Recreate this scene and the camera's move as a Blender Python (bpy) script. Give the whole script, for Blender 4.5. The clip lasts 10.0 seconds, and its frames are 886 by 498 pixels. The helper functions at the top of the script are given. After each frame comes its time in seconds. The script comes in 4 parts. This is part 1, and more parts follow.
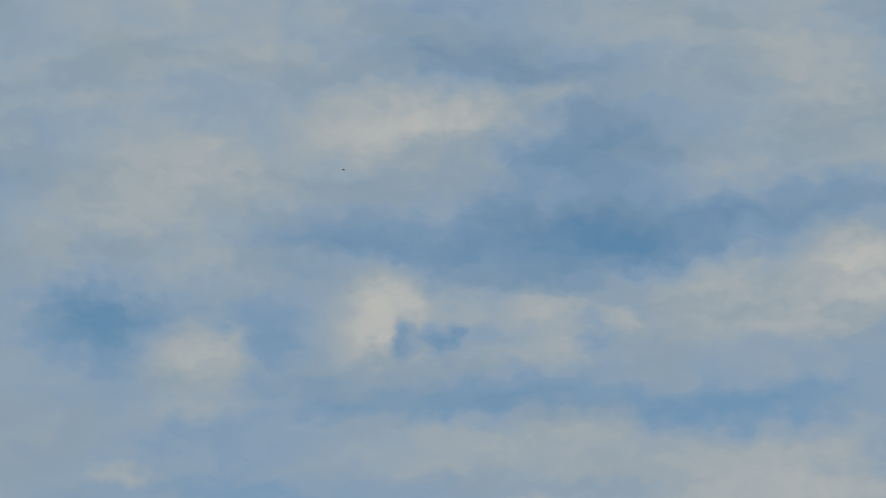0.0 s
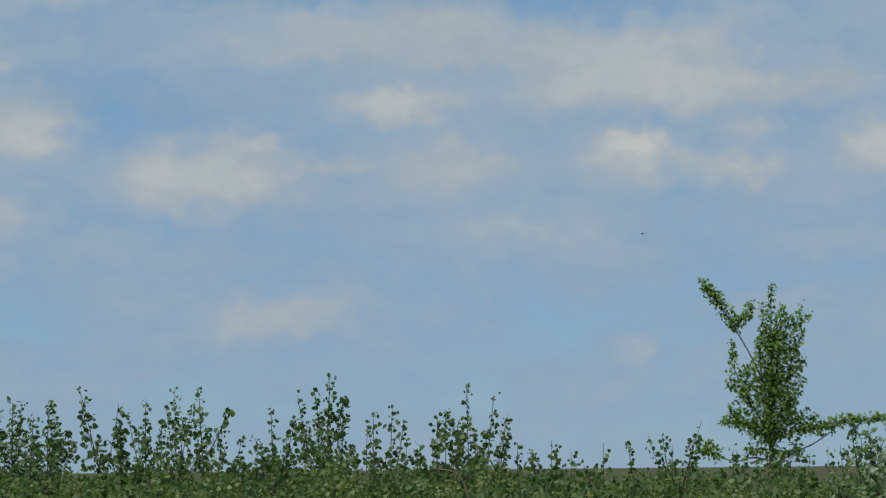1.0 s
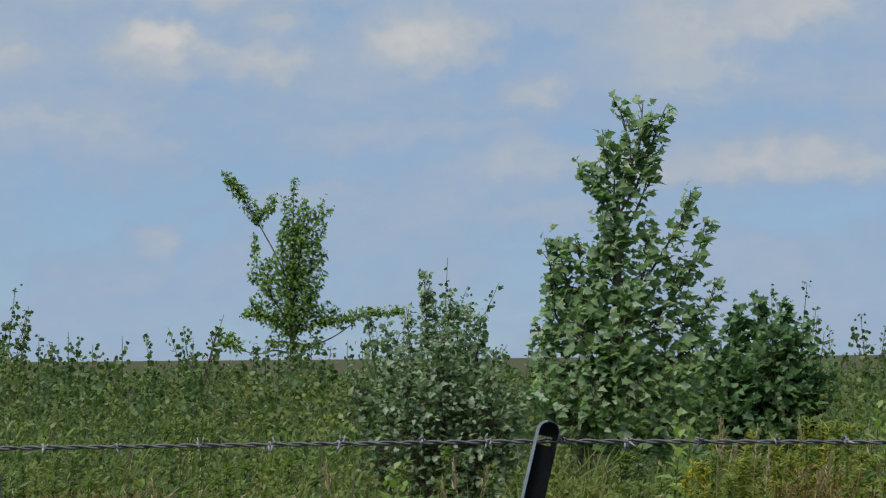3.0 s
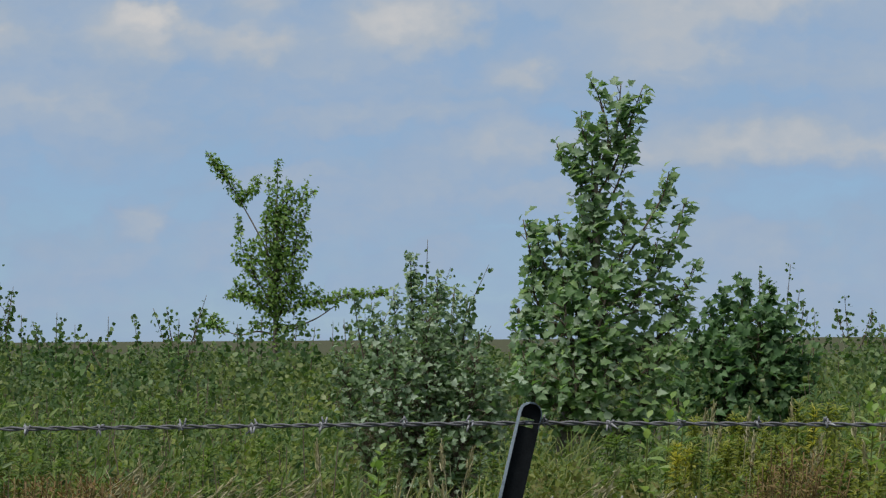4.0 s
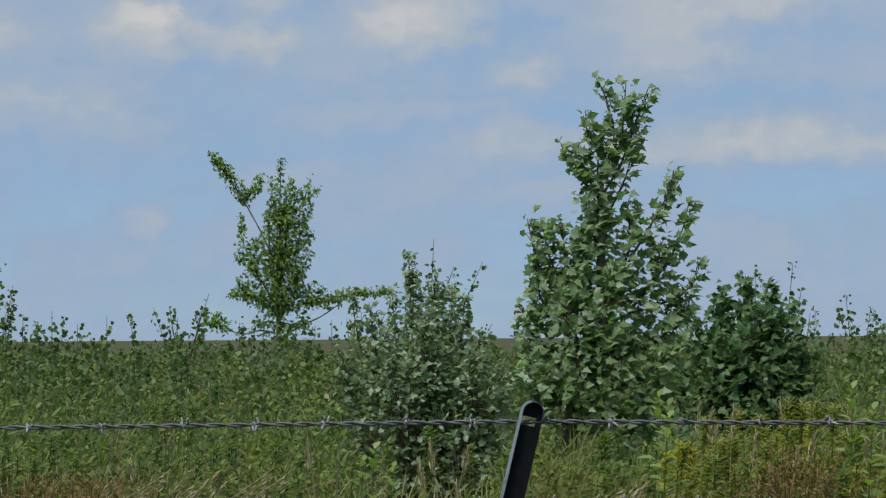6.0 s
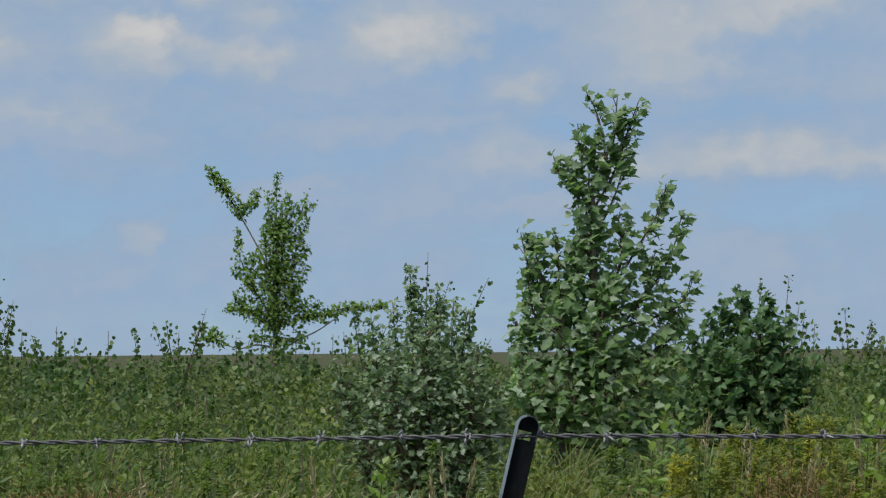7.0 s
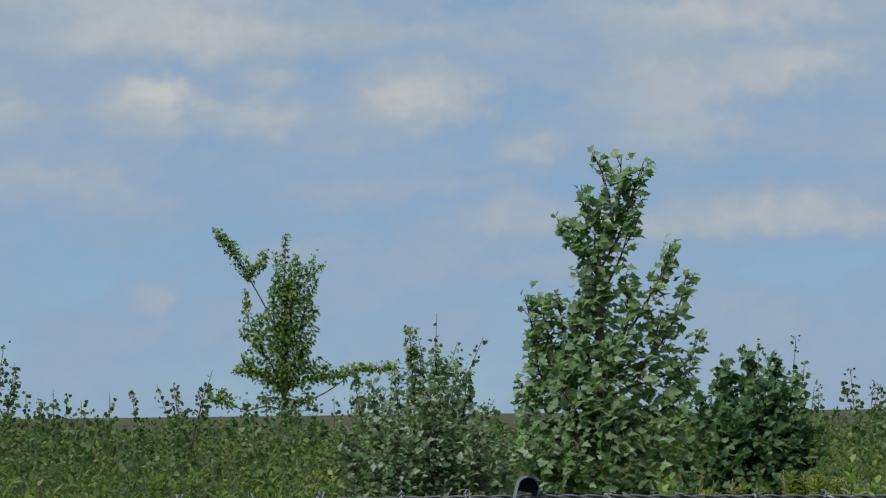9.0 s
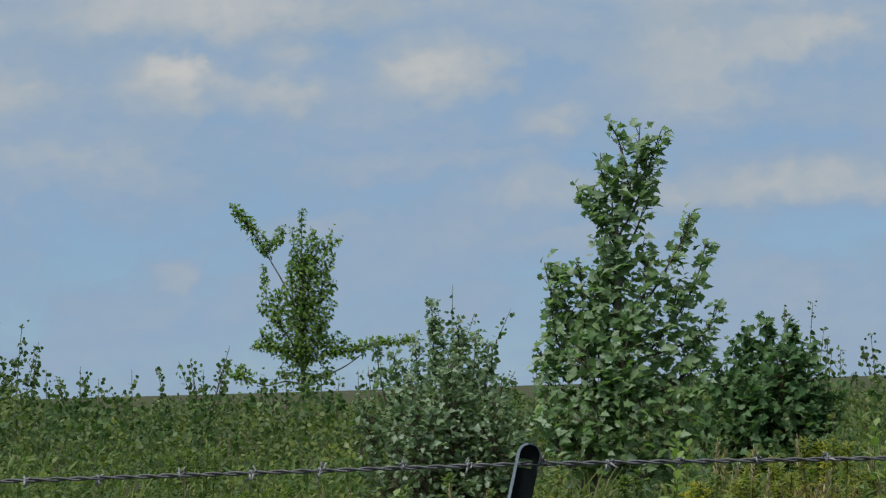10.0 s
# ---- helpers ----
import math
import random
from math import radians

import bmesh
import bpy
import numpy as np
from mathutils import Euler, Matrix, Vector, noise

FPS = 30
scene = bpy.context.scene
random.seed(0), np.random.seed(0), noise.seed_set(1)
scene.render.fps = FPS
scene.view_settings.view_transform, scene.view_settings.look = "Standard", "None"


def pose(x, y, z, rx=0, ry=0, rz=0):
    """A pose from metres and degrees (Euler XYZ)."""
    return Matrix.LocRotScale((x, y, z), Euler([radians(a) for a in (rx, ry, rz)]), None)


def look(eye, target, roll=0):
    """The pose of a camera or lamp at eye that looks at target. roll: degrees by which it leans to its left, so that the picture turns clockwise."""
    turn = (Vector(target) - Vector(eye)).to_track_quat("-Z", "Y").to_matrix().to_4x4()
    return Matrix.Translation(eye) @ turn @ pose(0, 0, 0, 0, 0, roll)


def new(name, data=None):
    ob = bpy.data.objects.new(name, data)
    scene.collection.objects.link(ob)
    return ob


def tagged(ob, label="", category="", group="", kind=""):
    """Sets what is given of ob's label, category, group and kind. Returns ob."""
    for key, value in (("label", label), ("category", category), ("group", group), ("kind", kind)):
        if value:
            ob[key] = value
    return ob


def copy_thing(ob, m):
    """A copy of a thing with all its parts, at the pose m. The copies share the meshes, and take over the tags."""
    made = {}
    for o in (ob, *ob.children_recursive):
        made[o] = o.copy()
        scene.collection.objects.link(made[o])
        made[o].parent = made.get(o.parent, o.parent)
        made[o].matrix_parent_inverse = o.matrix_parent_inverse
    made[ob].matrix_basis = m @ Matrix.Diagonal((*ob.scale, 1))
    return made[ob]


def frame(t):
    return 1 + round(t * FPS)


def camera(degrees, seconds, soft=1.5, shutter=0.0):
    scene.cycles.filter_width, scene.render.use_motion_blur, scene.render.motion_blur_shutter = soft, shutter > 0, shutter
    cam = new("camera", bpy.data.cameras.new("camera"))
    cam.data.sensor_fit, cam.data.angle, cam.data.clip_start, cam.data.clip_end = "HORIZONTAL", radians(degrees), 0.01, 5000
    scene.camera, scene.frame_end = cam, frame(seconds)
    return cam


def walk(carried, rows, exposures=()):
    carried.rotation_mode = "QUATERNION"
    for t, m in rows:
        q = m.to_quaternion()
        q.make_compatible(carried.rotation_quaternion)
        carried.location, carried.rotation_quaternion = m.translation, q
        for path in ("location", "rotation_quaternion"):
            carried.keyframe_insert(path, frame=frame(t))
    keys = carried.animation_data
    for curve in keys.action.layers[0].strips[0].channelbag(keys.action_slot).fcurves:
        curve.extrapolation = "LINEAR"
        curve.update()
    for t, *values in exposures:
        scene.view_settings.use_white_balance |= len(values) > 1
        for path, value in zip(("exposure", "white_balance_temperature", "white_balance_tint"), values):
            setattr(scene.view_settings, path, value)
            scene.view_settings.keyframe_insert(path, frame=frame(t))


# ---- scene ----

# ---- camera: a long lens, held by hand, swung down and to the right, then held ----
cam = camera(18.0, 10.0, soft=1.3)
EYE = 1.4


def cam_row(t, x, z, yaw, pitch, roll):
    """A row of the path: shift of the eye in metres, heading, tilt and lean in degrees."""
    return t, pose(x, 0, EYE + z, 90 + pitch, 0, yaw) @ pose(0, 0, 0, 0, 0, roll)


ROWS = [
    cam_row(0.0, -0.015, 0.006, 12.774, 12.953, -0.570),
    cam_row(0.2, -0.015, 0.006, 12.220, 10.291, -0.660),
    cam_row(0.4, -0.015, 0.006, 11.710, 7.680, -0.660),
    cam_row(0.5, -0.015, 0.006, 11.386, 6.426, -0.560),
    cam_row(0.6, -0.015, 0.006, 11.087, 5.607, -0.540),
    cam_row(0.7, -0.015, 0.006, 10.813, 5.310, -0.540),
    cam_row(0.8, -0.014, 0.006, 10.603, 4.989, -0.540),
    cam_row(0.9, -0.013, 0.006, 10.353, 4.731, -0.548),
    cam_row(1.0, -0.013, 0.006, 10.105, 4.497, -0.557),
    cam_row(1.1, -0.011, 0.006, 9.852, 4.268, -0.579),
    cam_row(1.2, -0.010, 0.006, 9.588, 4.088, -0.600),
    cam_row(1.3, -0.009, 0.006, 9.222, 3.945, -0.635),
    cam_row(1.4, -0.008, 0.006, 8.702, 3.850, -0.670),
    cam_row(1.5, -0.008, 0.006, 7.989, 3.762, -0.690),
    cam_row(1.6, -0.008, 0.006, 7.171, 3.661, -0.670),
    cam_row(1.7, -0.010, 0.006, 6.293, 3.572, -0.635),
    cam_row(1.8, -0.012, 0.006, 5.428, 3.459, -0.600),
    cam_row(1.9, -0.013, 0.006, 4.600, 3.324, -0.565),
    cam_row(2.0, -0.014, 0.005, 3.835, 3.190, -0.530),
    cam_row(2.1, -0.013, 0.005, 3.086, 3.008, -0.500),
    cam_row(2.2, -0.011, 0.004, 2.387, 2.877, -0.470),
    cam_row(2.3, -0.010, 0.004, 1.942, 2.775, -0.440),
    cam_row(2.4, -0.009, 0.004, 1.587, 2.673, -0.427),
    cam_row(2.5, -0.008, 0.003, 1.340, 2.606, -0.415),
    cam_row(2.7, -0.006, 0.003, 0.800, 2.440, -0.450),
    cam_row(3.0, -0.004, 0.003, 0.388, 2.225, -0.480),
    cam_row(3.2, -0.003, 0.003, 0.190, 2.110, -0.460),
    cam_row(4.3, -0.001, 0.004, 0.055, 1.800, -0.370),
    cam_row(4.5, -0.001, 0.004, 0.043, 1.790, -0.356),
    cam_row(5.0, 0.000, 0.000, 0.000, 1.789, -0.346),
    cam_row(5.5, 0.001, 0.002, 0.117, 1.791, -0.350),
    cam_row(7.0, 0.005, 0.004, 0.067, 2.104, -0.526),
    cam_row(7.5, 0.010, 0.005, 0.127, 2.404, -0.648),
    cam_row(8.0, 0.016, 0.006, 0.397, 2.734, -0.753),
    cam_row(8.5, 0.020, 0.004, 0.459, 3.052, -0.764),
    cam_row(9.0, 0.026, 0.003, 0.281, 3.360, -0.662),
    cam_row(9.5, 0.048, -0.005, 0.363, 3.027, -1.276),
    cam_row(10.0, 0.070, -0.006, 0.749, 2.822, -1.615),
]
walk(cam, ROWS, exposures=[(0.0, -0.28, 6450, 2), (0.5, -0.38, 6150, -1), (1.0, -0.13, 6380, 2), (1.5, -0.04, 6450, 7), (2.3, -0.1, 6450, 6), (2.5, -0.01, 6450, 8), (3.2, 0.03, 6450, 8), (8.5, 0.0, 6430, 7), (9.0, -0.08, 6300, 5), (10.0, -0.08, 6400, 5)])

# ---- daylight: broken cloud before a blue sky, a veiled sun behind the camera ----
SUN_EL, SUN_AZ = 62.0, 222.0
world = bpy.data.worlds.new("sky")
scene.world = world
world.use_nodes = True
wn, wl = world.node_tree.nodes, world.node_tree.links
wn.clear()


def node(tree, kind, **values):
    n = tree.nodes.new(kind)
    for key, value in values.items():
        if key in n.inputs:
            n.inputs[key].default_value = value
    return n


def maths(tree, op, a, b=None, c=None, clamp=False):
    n = tree.nodes.new("ShaderNodeMath")
    n.operation, n.use_clamp = op, clamp
    for k, v in enumerate((a, b, c)):
        if v is None:
            continue
        if isinstance(v, (int, float)):
            n.inputs[k].default_value = v
        else:
            tree.links.new(v, n.inputs[k])
    return n.outputs[0]


def vmath(tree, op, a, b):
    n = tree.nodes.new("ShaderNodeVectorMath")
    n.operation = op
    for k, v in enumerate((a, b)):
        if isinstance(v, (tuple, list)):
            n.inputs[k].default_value = v
        else:
            tree.links.new(v, n.inputs[k])
    return n.outputs["Value"] if op == "LENGTH" else n.outputs["Vector"]


def ramp(tree, fac, stops, interpolation="LINEAR"):
    n = tree.nodes.new("ShaderNodeValToRGB")
    n.color_ramp.interpolation = interpolation
    while len(n.color_ramp.elements) < len(stops):
        n.color_ramp.elements.new(0.5)
    for e, (p, c) in zip(n.color_ramp.elements, stops):
        e.position, e.color = p, (*c, 1)
    tree.links.new(fac, n.inputs[0])
    return n.outputs[0]


def mixc(tree, fac, a, b, mode="MIX"):
    n = tree.nodes.new("ShaderNodeMix")
    n.data_type, n.blend_type = "RGBA", mode
    for k, v in ((0, fac), (6, a), (7, b)):
        if isinstance(v, (int, float)):
            n.inputs[k].default_value = v
        elif isinstance(v, (tuple, list)):
            n.inputs[k].default_value = (*v, 1)
        else:
            tree.links.new(v, n.inputs[k])
    return n.outputs[2]


def noise3(tree, vec, scale, detail=4.0, rough=0.55):
    n = node(tree, "ShaderNodeTexNoise", Scale=scale, Detail=detail, Roughness=rough)
    tree.links.new(vec, n.inputs["Vector"])
    return n


wt = world.node_tree
sky = wn.new("ShaderNodeTexSky")
sky.sky_type, sky.sun_disc = "NISHITA", False
sky.sun_elevation, sky.sun_rotation = radians(SUN_EL), radians(SUN_AZ)
sky.air_density, sky.dust_density, sky.ozone_density = 1.0, 0.0, 4.0

# heading and height over the horizon, in degrees
geo = wn.new("ShaderNodeTexCoord").outputs["Generated"]
sep = wn.new("ShaderNodeSeparateXYZ")
wl.new(geo, sep.inputs[0])
az = maths(wt, "MULTIPLY", maths(wt, "ARCTAN2", maths(wt, "MULTIPLY", sep.outputs[0], -1.0), sep.outputs[1]), 57.2958)
el = maths(wt, "MULTIPLY", maths(wt, "ARCSINE", sep.outputs[2]), 57.2958)
comb = wn.new("ShaderNodeCombineXYZ")
wl.new(az, comb.inputs[0])
wl.new(el, comb.inputs[1])
place = comb.outputs[0]
big = noise3(wt, vmath(wt, "MULTIPLY", place, (0.5, 1.0, 1.0)), 0.55, 3.0)
fine = noise3(wt, vmath(wt, "MULTIPLY", place, (0.8, 1.0, 1.0)), 2.0, 4.0, 0.5)
warp = vmath(wt, "ADD", vmath(wt, "MULTIPLY", vmath(wt, "SUBTRACT", big.outputs["Color"], (0.5, 0.5, 0.5)), (2.4, 1.1, 0)),
             vmath(wt, "MULTIPLY", vmath(wt, "SUBTRACT", fine.outputs["Color"], (0.5, 0.5, 0.5)), (1.5, 0.85, 0)))
warped = vmath(wt, "ADD", place, warp)
lightly = vmath(wt, "ADD", place, vmath(wt, "MULTIPLY", vmath(wt, "SUBTRACT", fine.outputs["Color"], (0.5, 0.5, 0.5)), (1.3, 0.8, 0)))

# one cloud: a soft-edged flattened puff
puff_tree = bpy.data.node_groups.new("puff", "ShaderNodeTree")
for label, kind in (("Place", "NodeSocketVector"), ("Centre", "NodeSocketVector"), ("Inverse", "NodeSocketVector"), ("Amount", "NodeSocketFloat"), ("Sum", "NodeSocketFloat")):
    puff_tree.interface.new_socket(label, in_out="INPUT", socket_type=kind)
puff_tree.interface.new_socket("Cover", in_out="OUTPUT", socket_type="NodeSocketFloat")
gi, go = puff_tree.nodes.new("NodeGroupInput"), puff_tree.nodes.new("NodeGroupOutput")
off = vmath(puff_tree, "MULTIPLY", vmath(puff_tree, "SUBTRACT", gi.outputs[0], gi.outputs[1]), gi.outputs[2])
far = vmath(puff_tree, "LENGTH", off, (0, 0, 0))
soft = puff_tree.nodes.new("ShaderNodeMapRange")
soft.interpolation_type = "SMOOTHSTEP"
soft.inputs[1].default_value, soft.inputs[2].default_value = 1.35, 0.2
soft.inputs[3].default_value, soft.inputs[4].default_value = 0.0, 1.0
puff_tree.links.new(far, soft.inputs[0])
puff_tree.links.new(maths(puff_tree, "MULTIPLY_ADD", soft.outputs[0], gi.outputs[3], gi.outputs[4]), go.inputs[0])

# broken veil everywhere, denser higher up
veil = noise3(wt, vmath(wt, "MULTIPLY", warped, (0.3, 1.0, 1.0)), 0.5, 5.0, 0.52)
tufts = noise3(wt, vmath(wt, "MULTIPLY", warped, (0.55, 1.0, 1.0)), 0.9, 6.0, 0.55)
rise = wn.new("ShaderNodeMapRange")
rise.inputs[1].default_value, rise.inputs[2].default_value = 0.0, 40.0
rise.inputs[3].default_value, rise.inputs[4].default_value = 0.22, 0.74
wl.new(el, rise.inputs[0])
cover = maths(wt, "ADD", maths(wt, "ADD", maths(wt, "MULTIPLY", maths(wt, "SUBTRACT", veil.outputs["Fac"], 0.5), 1.35),
                               maths(wt, "MULTIPLY", maths(wt, "SUBTRACT", tufts.outputs["Fac"], 0.5), 0.7)), rise.outputs[0])


def puff(a, e, ra, re, amount):
    global cover
    g = wn.new("ShaderNodeGroup")
    g.node_tree = puff_tree
    wl.new(lightly if ra <= 1.45 else warped, g.inputs[0])
    g.inputs[1].default_value, g.inputs[2].default_value = (a, e, 0), (0.88 / ra, 0.88 / re, 0)
    g.inputs[3].default_value = amount * 1.12
    if isinstance(cover, float):
        g.inputs[4].default_value = cover
    else:
        wl.new(cover, g.inputs[4])
    cover = g.outputs[0]


# the row of small cumulus low over the field
puff(15.3, 6.00, 1.95, 0.75, 0.78)
puff(13.9, 6.70, 0.80, 0.30, 0.50)
puff(18.6, 7.00, 1.05, 0.75, 0.70)
puff(6.2, 6.30, 1.05, 0.58, 0.70)
puff(3.75, 6.85, 0.75, 0.30, 0.42)
puff(4.1, 6.10, 1.20, 0.42, 0.50)
puff(11.2, 7.40, 1.25, 0.36, 0.55)
puff(12.3, 6.20, 0.65, 0.22, 0.40)
puff(0.7, 6.50, 1.30, 0.62, 0.70)
puff(-4.3, 6.50, 1.50, 1.10, 0.55)
puff(-6.9, 7.00, 1.20, 0.50, 0.55)
puff(-1.5, 5.40, 0.75, 0.42, 0.45)
puff(-4.6, 3.90, 2.10, 0.50, 0.45)
puff(-7.3, 4.00, 1.80, 0.42, 0.45)
puff(-1.2, 4.00, 1.00, 0.50, 0.30)
puff(-6.3, 2.20, 1.00, 0.35, 0.25)
puff(6.2, 2.40, 0.55, 0.32, 0.40)
puff(13.5, 3.15, 1.60, 0.50, 0.28)
puff(10.0, 6.20, 1.00, 0.85, 0.25)
puff(5.5, 7.70, 4.20, 0.45, 0.45)
puff(-6.3, 8.20, 4.20, 0.45, 0.50)
puff(1.5, 4.6, 2.2, 0.28, 0.22)
puff(-2.5, 3.0, 2.4, 0.22, 0.20)
puff(8.5, 4.9, 2.0, 0.30, 0.20)
puff(3.0, 3.3, 1.6, 0.25, 0.16)
puff(16.5, 4.6, 2.0, 0.30, 0.20)
puff(19.2, 5.2, 1.3, 0.40, 0.30)
puff(-7.0, 5.0, 2.4, 0.30, -0.22)
# the grey layers above them
puff(10.4, 8.70, 5.50, 0.75, 0.36)
puff(4.2, 8.20, 3.20, 0.85, 0.32)
puff(9.9, 9.50, 1.10, 0.40, 0.32)
puff(13.9, 11.60, 1.40, 0.95, 0.56)
puff(10.9, 11.30, 1.80, 0.75, 0.40)
puff(6.2, 11.80, 2.90, 0.85, 0.48)
puff(4.0, 12.40, 1.30, 0.95, 0.48)
puff(18.1, 10.60, 1.15, 0.90, 0.48)
puff(21.4, 11.10, 1.10, 0.75, 0.44)
puff(13.2, 15.30, 3.20, 1.00, 0.40)
puff(18.4, 14.10, 2.20, 1.40, 0.36)
puff(20.9, 13.50, 1.00, 1.00, 0.32)
puff(5.0, 15.20, 3.20, 1.50, 0.32)
puff(18.4, 17.00, 4.20, 1.50, 0.32)
puff(6.8, 17.40, 3.60, 0.85, 0.32)
puff(13.9, 12.00, 0.80, 0.45, 0.35)
puff(14.3, 11.40, 0.50, 0.50, 0.30)
puff(10.6, 11.75, 0.80, 0.35, 0.30)
puff(9.2, 11.45, 0.45, 0.30, 0.30)
puff(17.8, 10.90, 0.70, 0.50, 0.25)
puff(4.2, 12.70, 0.70, 0.60, 0.30)
puff(12.8, 15.70, 1.60, 0.50, 0.45)
puff(10.6, 16.10, 0.80, 0.25, 0.40)
puff(19.5, 8.40, 0.60, 0.25, 0.35)
puff(6.1, 6.70, 0.60, 0.25, 0.30)
# clear lanes and grey-blue bases between the layers
puff(13.2, 13.05, 3.74, 0.86, -0.31)
puff(8.6, 13.45, 3.96, 0.8, -0.31)
puff(4.2, 13.8, 3.08, 0.63, -0.29)
puff(20.3, 11.5, 1.7, 0.8, -0.55)
puff(12.4, 17, 3.52, 1.09, -0.29)
puff(9.2, 15, 2.42, 0.86, -0.23)
puff(7.6, 17.2, 1.32, 0.69, -0.14)
puff(17, 15.9, 1.76, 0.52, -0.15)
puff(13.69, 11.02, 0.36, 0.36, -0.8)
puff(12.85, 11.08, 0.46, 0.38, -0.75)
puff(11.6, 11.1, 0.9, 0.25, -0.3)
puff(9.6, 11.2, 0.45, 0.4, -0.4)
puff(16.2, 11.2, 0.9, 0.8, -0.32)
puff(12, 9.85, 6.6, 0.44, -0.24)
puff(6.6, 9.6, 1.98, 0.4, -0.2)
puff(17, 9, 3.3, 0.46, -0.19)
puff(11.5, 8.15, 2.2, 0.34, -0.17)

lower = wn.new("ShaderNodeMapRange")
lower.inputs[1].default_value, lower.inputs[2].default_value = 3.0, 11.0
wl.new(el, lower.inputs[0])
blue = mixc(wt, 1.0, sky.outputs[0], mixc(wt, lower.outputs[0], (0.495, 0.675, 0.945), (0.66, 0.83, 0.88)), "MULTIPLY")
lumps = maths(wt, "MULTIPLY_ADD", maths(wt, "SUBTRACT", fine.outputs["Fac"], 0.5), 0.42, cover)
cloud = ramp(wt, maths(wt, "MULTIPLY", lumps, 0.72), [(0.1, (2.9, 3.93, 5.6)), (0.36, (3.45, 4.25, 5.45)), (0.6, (4.3, 4.68, 5.28)), (1.0, (5.9, 5.72, 5.68))])
# grey undersides, in broad flat shapes
under = noise3(wt, vmath(wt, "MULTIPLY", warped, (0.35, 1.0, 1.0)), 0.75, 5.0, 0.5)
shade = wn.new("ShaderNodeMapRange")
shade.interpolation_type = "SMOOTHSTEP"
shade.inputs[1].default_value, shade.inputs[2].default_value = 0.44, 0.66
shade.inputs[3].default_value, shade.inputs[4].default_value = 0.0, 0.55
wl.new(under.outputs["Fac"], shade.inputs[0])
higher = wn.new("ShaderNodeMapRange")
higher.inputs[1].default_value, higher.inputs[2].default_value = 6.0, 12.0
higher.inputs[3].default_value, higher.inputs[4].default_value = 0.25, 1.0
wl.new(el, higher.inputs[0])
cloud = mixc(wt, maths(wt, "MULTIPLY", shade.outputs[0], higher.outputs[0]), cloud, (2.85, 3.7, 4.75))
opacity = wn.new("ShaderNodeMapRange")
opacity.interpolation_type = "SMOOTHSTEP"
opacity.inputs[1].default_value, opacity.inputs[2].default_value = -0.55, 0.45
wl.new(cover, opacity.inputs[0])
back = node(wt, "ShaderNodeBackground", Strength=0.1)
wl.new(mixc(wt, opacity.outputs[0], blue, cloud), back.inputs[0])
wl.new(back.outputs[0], wn.new("ShaderNodeOutputWorld").inputs[0])

sun = new("sun", bpy.data.lights.new("sun", "SUN"))
sun.data.energy, sun.data.angle, sun.data.color = 3.6, radians(22), (1.0, 0.96, 0.88)
turn = radians(SUN_AZ)
sun.matrix_world = look((math.sin(turn) * 20, math.cos(turn) * 20, 20 * math.tan(radians(SUN_EL))), (0, 0, 0))


# ---- materials ----
def material(name, rough=0.6, metal=0.0):
    m = bpy.data.materials.new(name)
    m.use_nodes = True
    b = m.node_tree.nodes["Principled BSDF"]
    b.inputs["Roughness"].default_value, b.inputs["Metallic"].default_value = rough, metal
    return m, m.node_tree, b


def leaf_material(name, stops, through_light=0.35, rough=0.5, patch=0.25, patch_tone=(0.085, 0.125, 0.028), other=0.0, other_tone=(0.05, 0.09, 0.05), reach=2.6):
    """Leaves: each takes its own tone from the stops; patches of two other tones, where other kinds grow, run over them."""
    m, t, b = material(name, rough)
    own = maths(t, "FRACT", maths(t, "ADD", t.nodes.new("ShaderNodeNewGeometry").outputs["Random Per Island"],
                                  t.nodes.new("ShaderNodeObjectInfo").outputs["Random"]))
    col = ramp(t, own, stops)
    co = t.nodes.new("ShaderNodeTexCoord").outputs["Object"]
    broad = noise3(t, co, reach, 4.0, 0.6)
    kinds = noise3(t, vmath(t, "ADD", co, (7.3, 2.1, 4.4)), reach * 0.8, 3.0, 0.5)
    veins = noise3(t, co, 90.0, 2.0)
    where = t.nodes.new("ShaderNodeMapRange")
    where.inputs[1].default_value, where.inputs[2].default_value = 0.46, 0.58
    where.inputs[3].default_value, where.inputs[4].default_value = 0.0, patch
    t.links.new(broad.outputs["Fac"], where.inputs[0])
    col = mixc(t, where.outputs[0], col, patch_tone)
    also = t.nodes.new("ShaderNodeMapRange")
    also.inputs[1].default_value, also.inputs[2].default_value = 0.47, 0.56
    also.inputs[3].default_value, also.inputs[4].default_value = 0.0, other
    t.links.new(kinds.outputs["Fac"], also.inputs[0])
    col = mixc(t, also.outputs[0], col, other_tone)
    col = mixc(t, maths(t, "MULTIPLY", veins.outputs["Fac"], 0.25), col, (0.03, 0.05, 0.015))
    t.links.new(col, b.inputs["Base Color"])
    b.inputs["Specular IOR Level"].default_value = 0.25
    tr = t.nodes.new("ShaderNodeBsdfTranslucent")
    t.links.new(mixc(t, 1.0, col, (1.1, 1.25, 0.6), "MULTIPLY"), tr.inputs[0])
    mx = t.nodes.new("ShaderNodeMixShader")
    mx.inputs[0].default_value = through_light
    t.links.new(b.outputs[0], mx.inputs[1])
    t.links.new(tr.outputs[0], mx.inputs[2])
    t.links.new(mx.outputs[0], t.nodes["Material Output"].inputs[0])
    return m


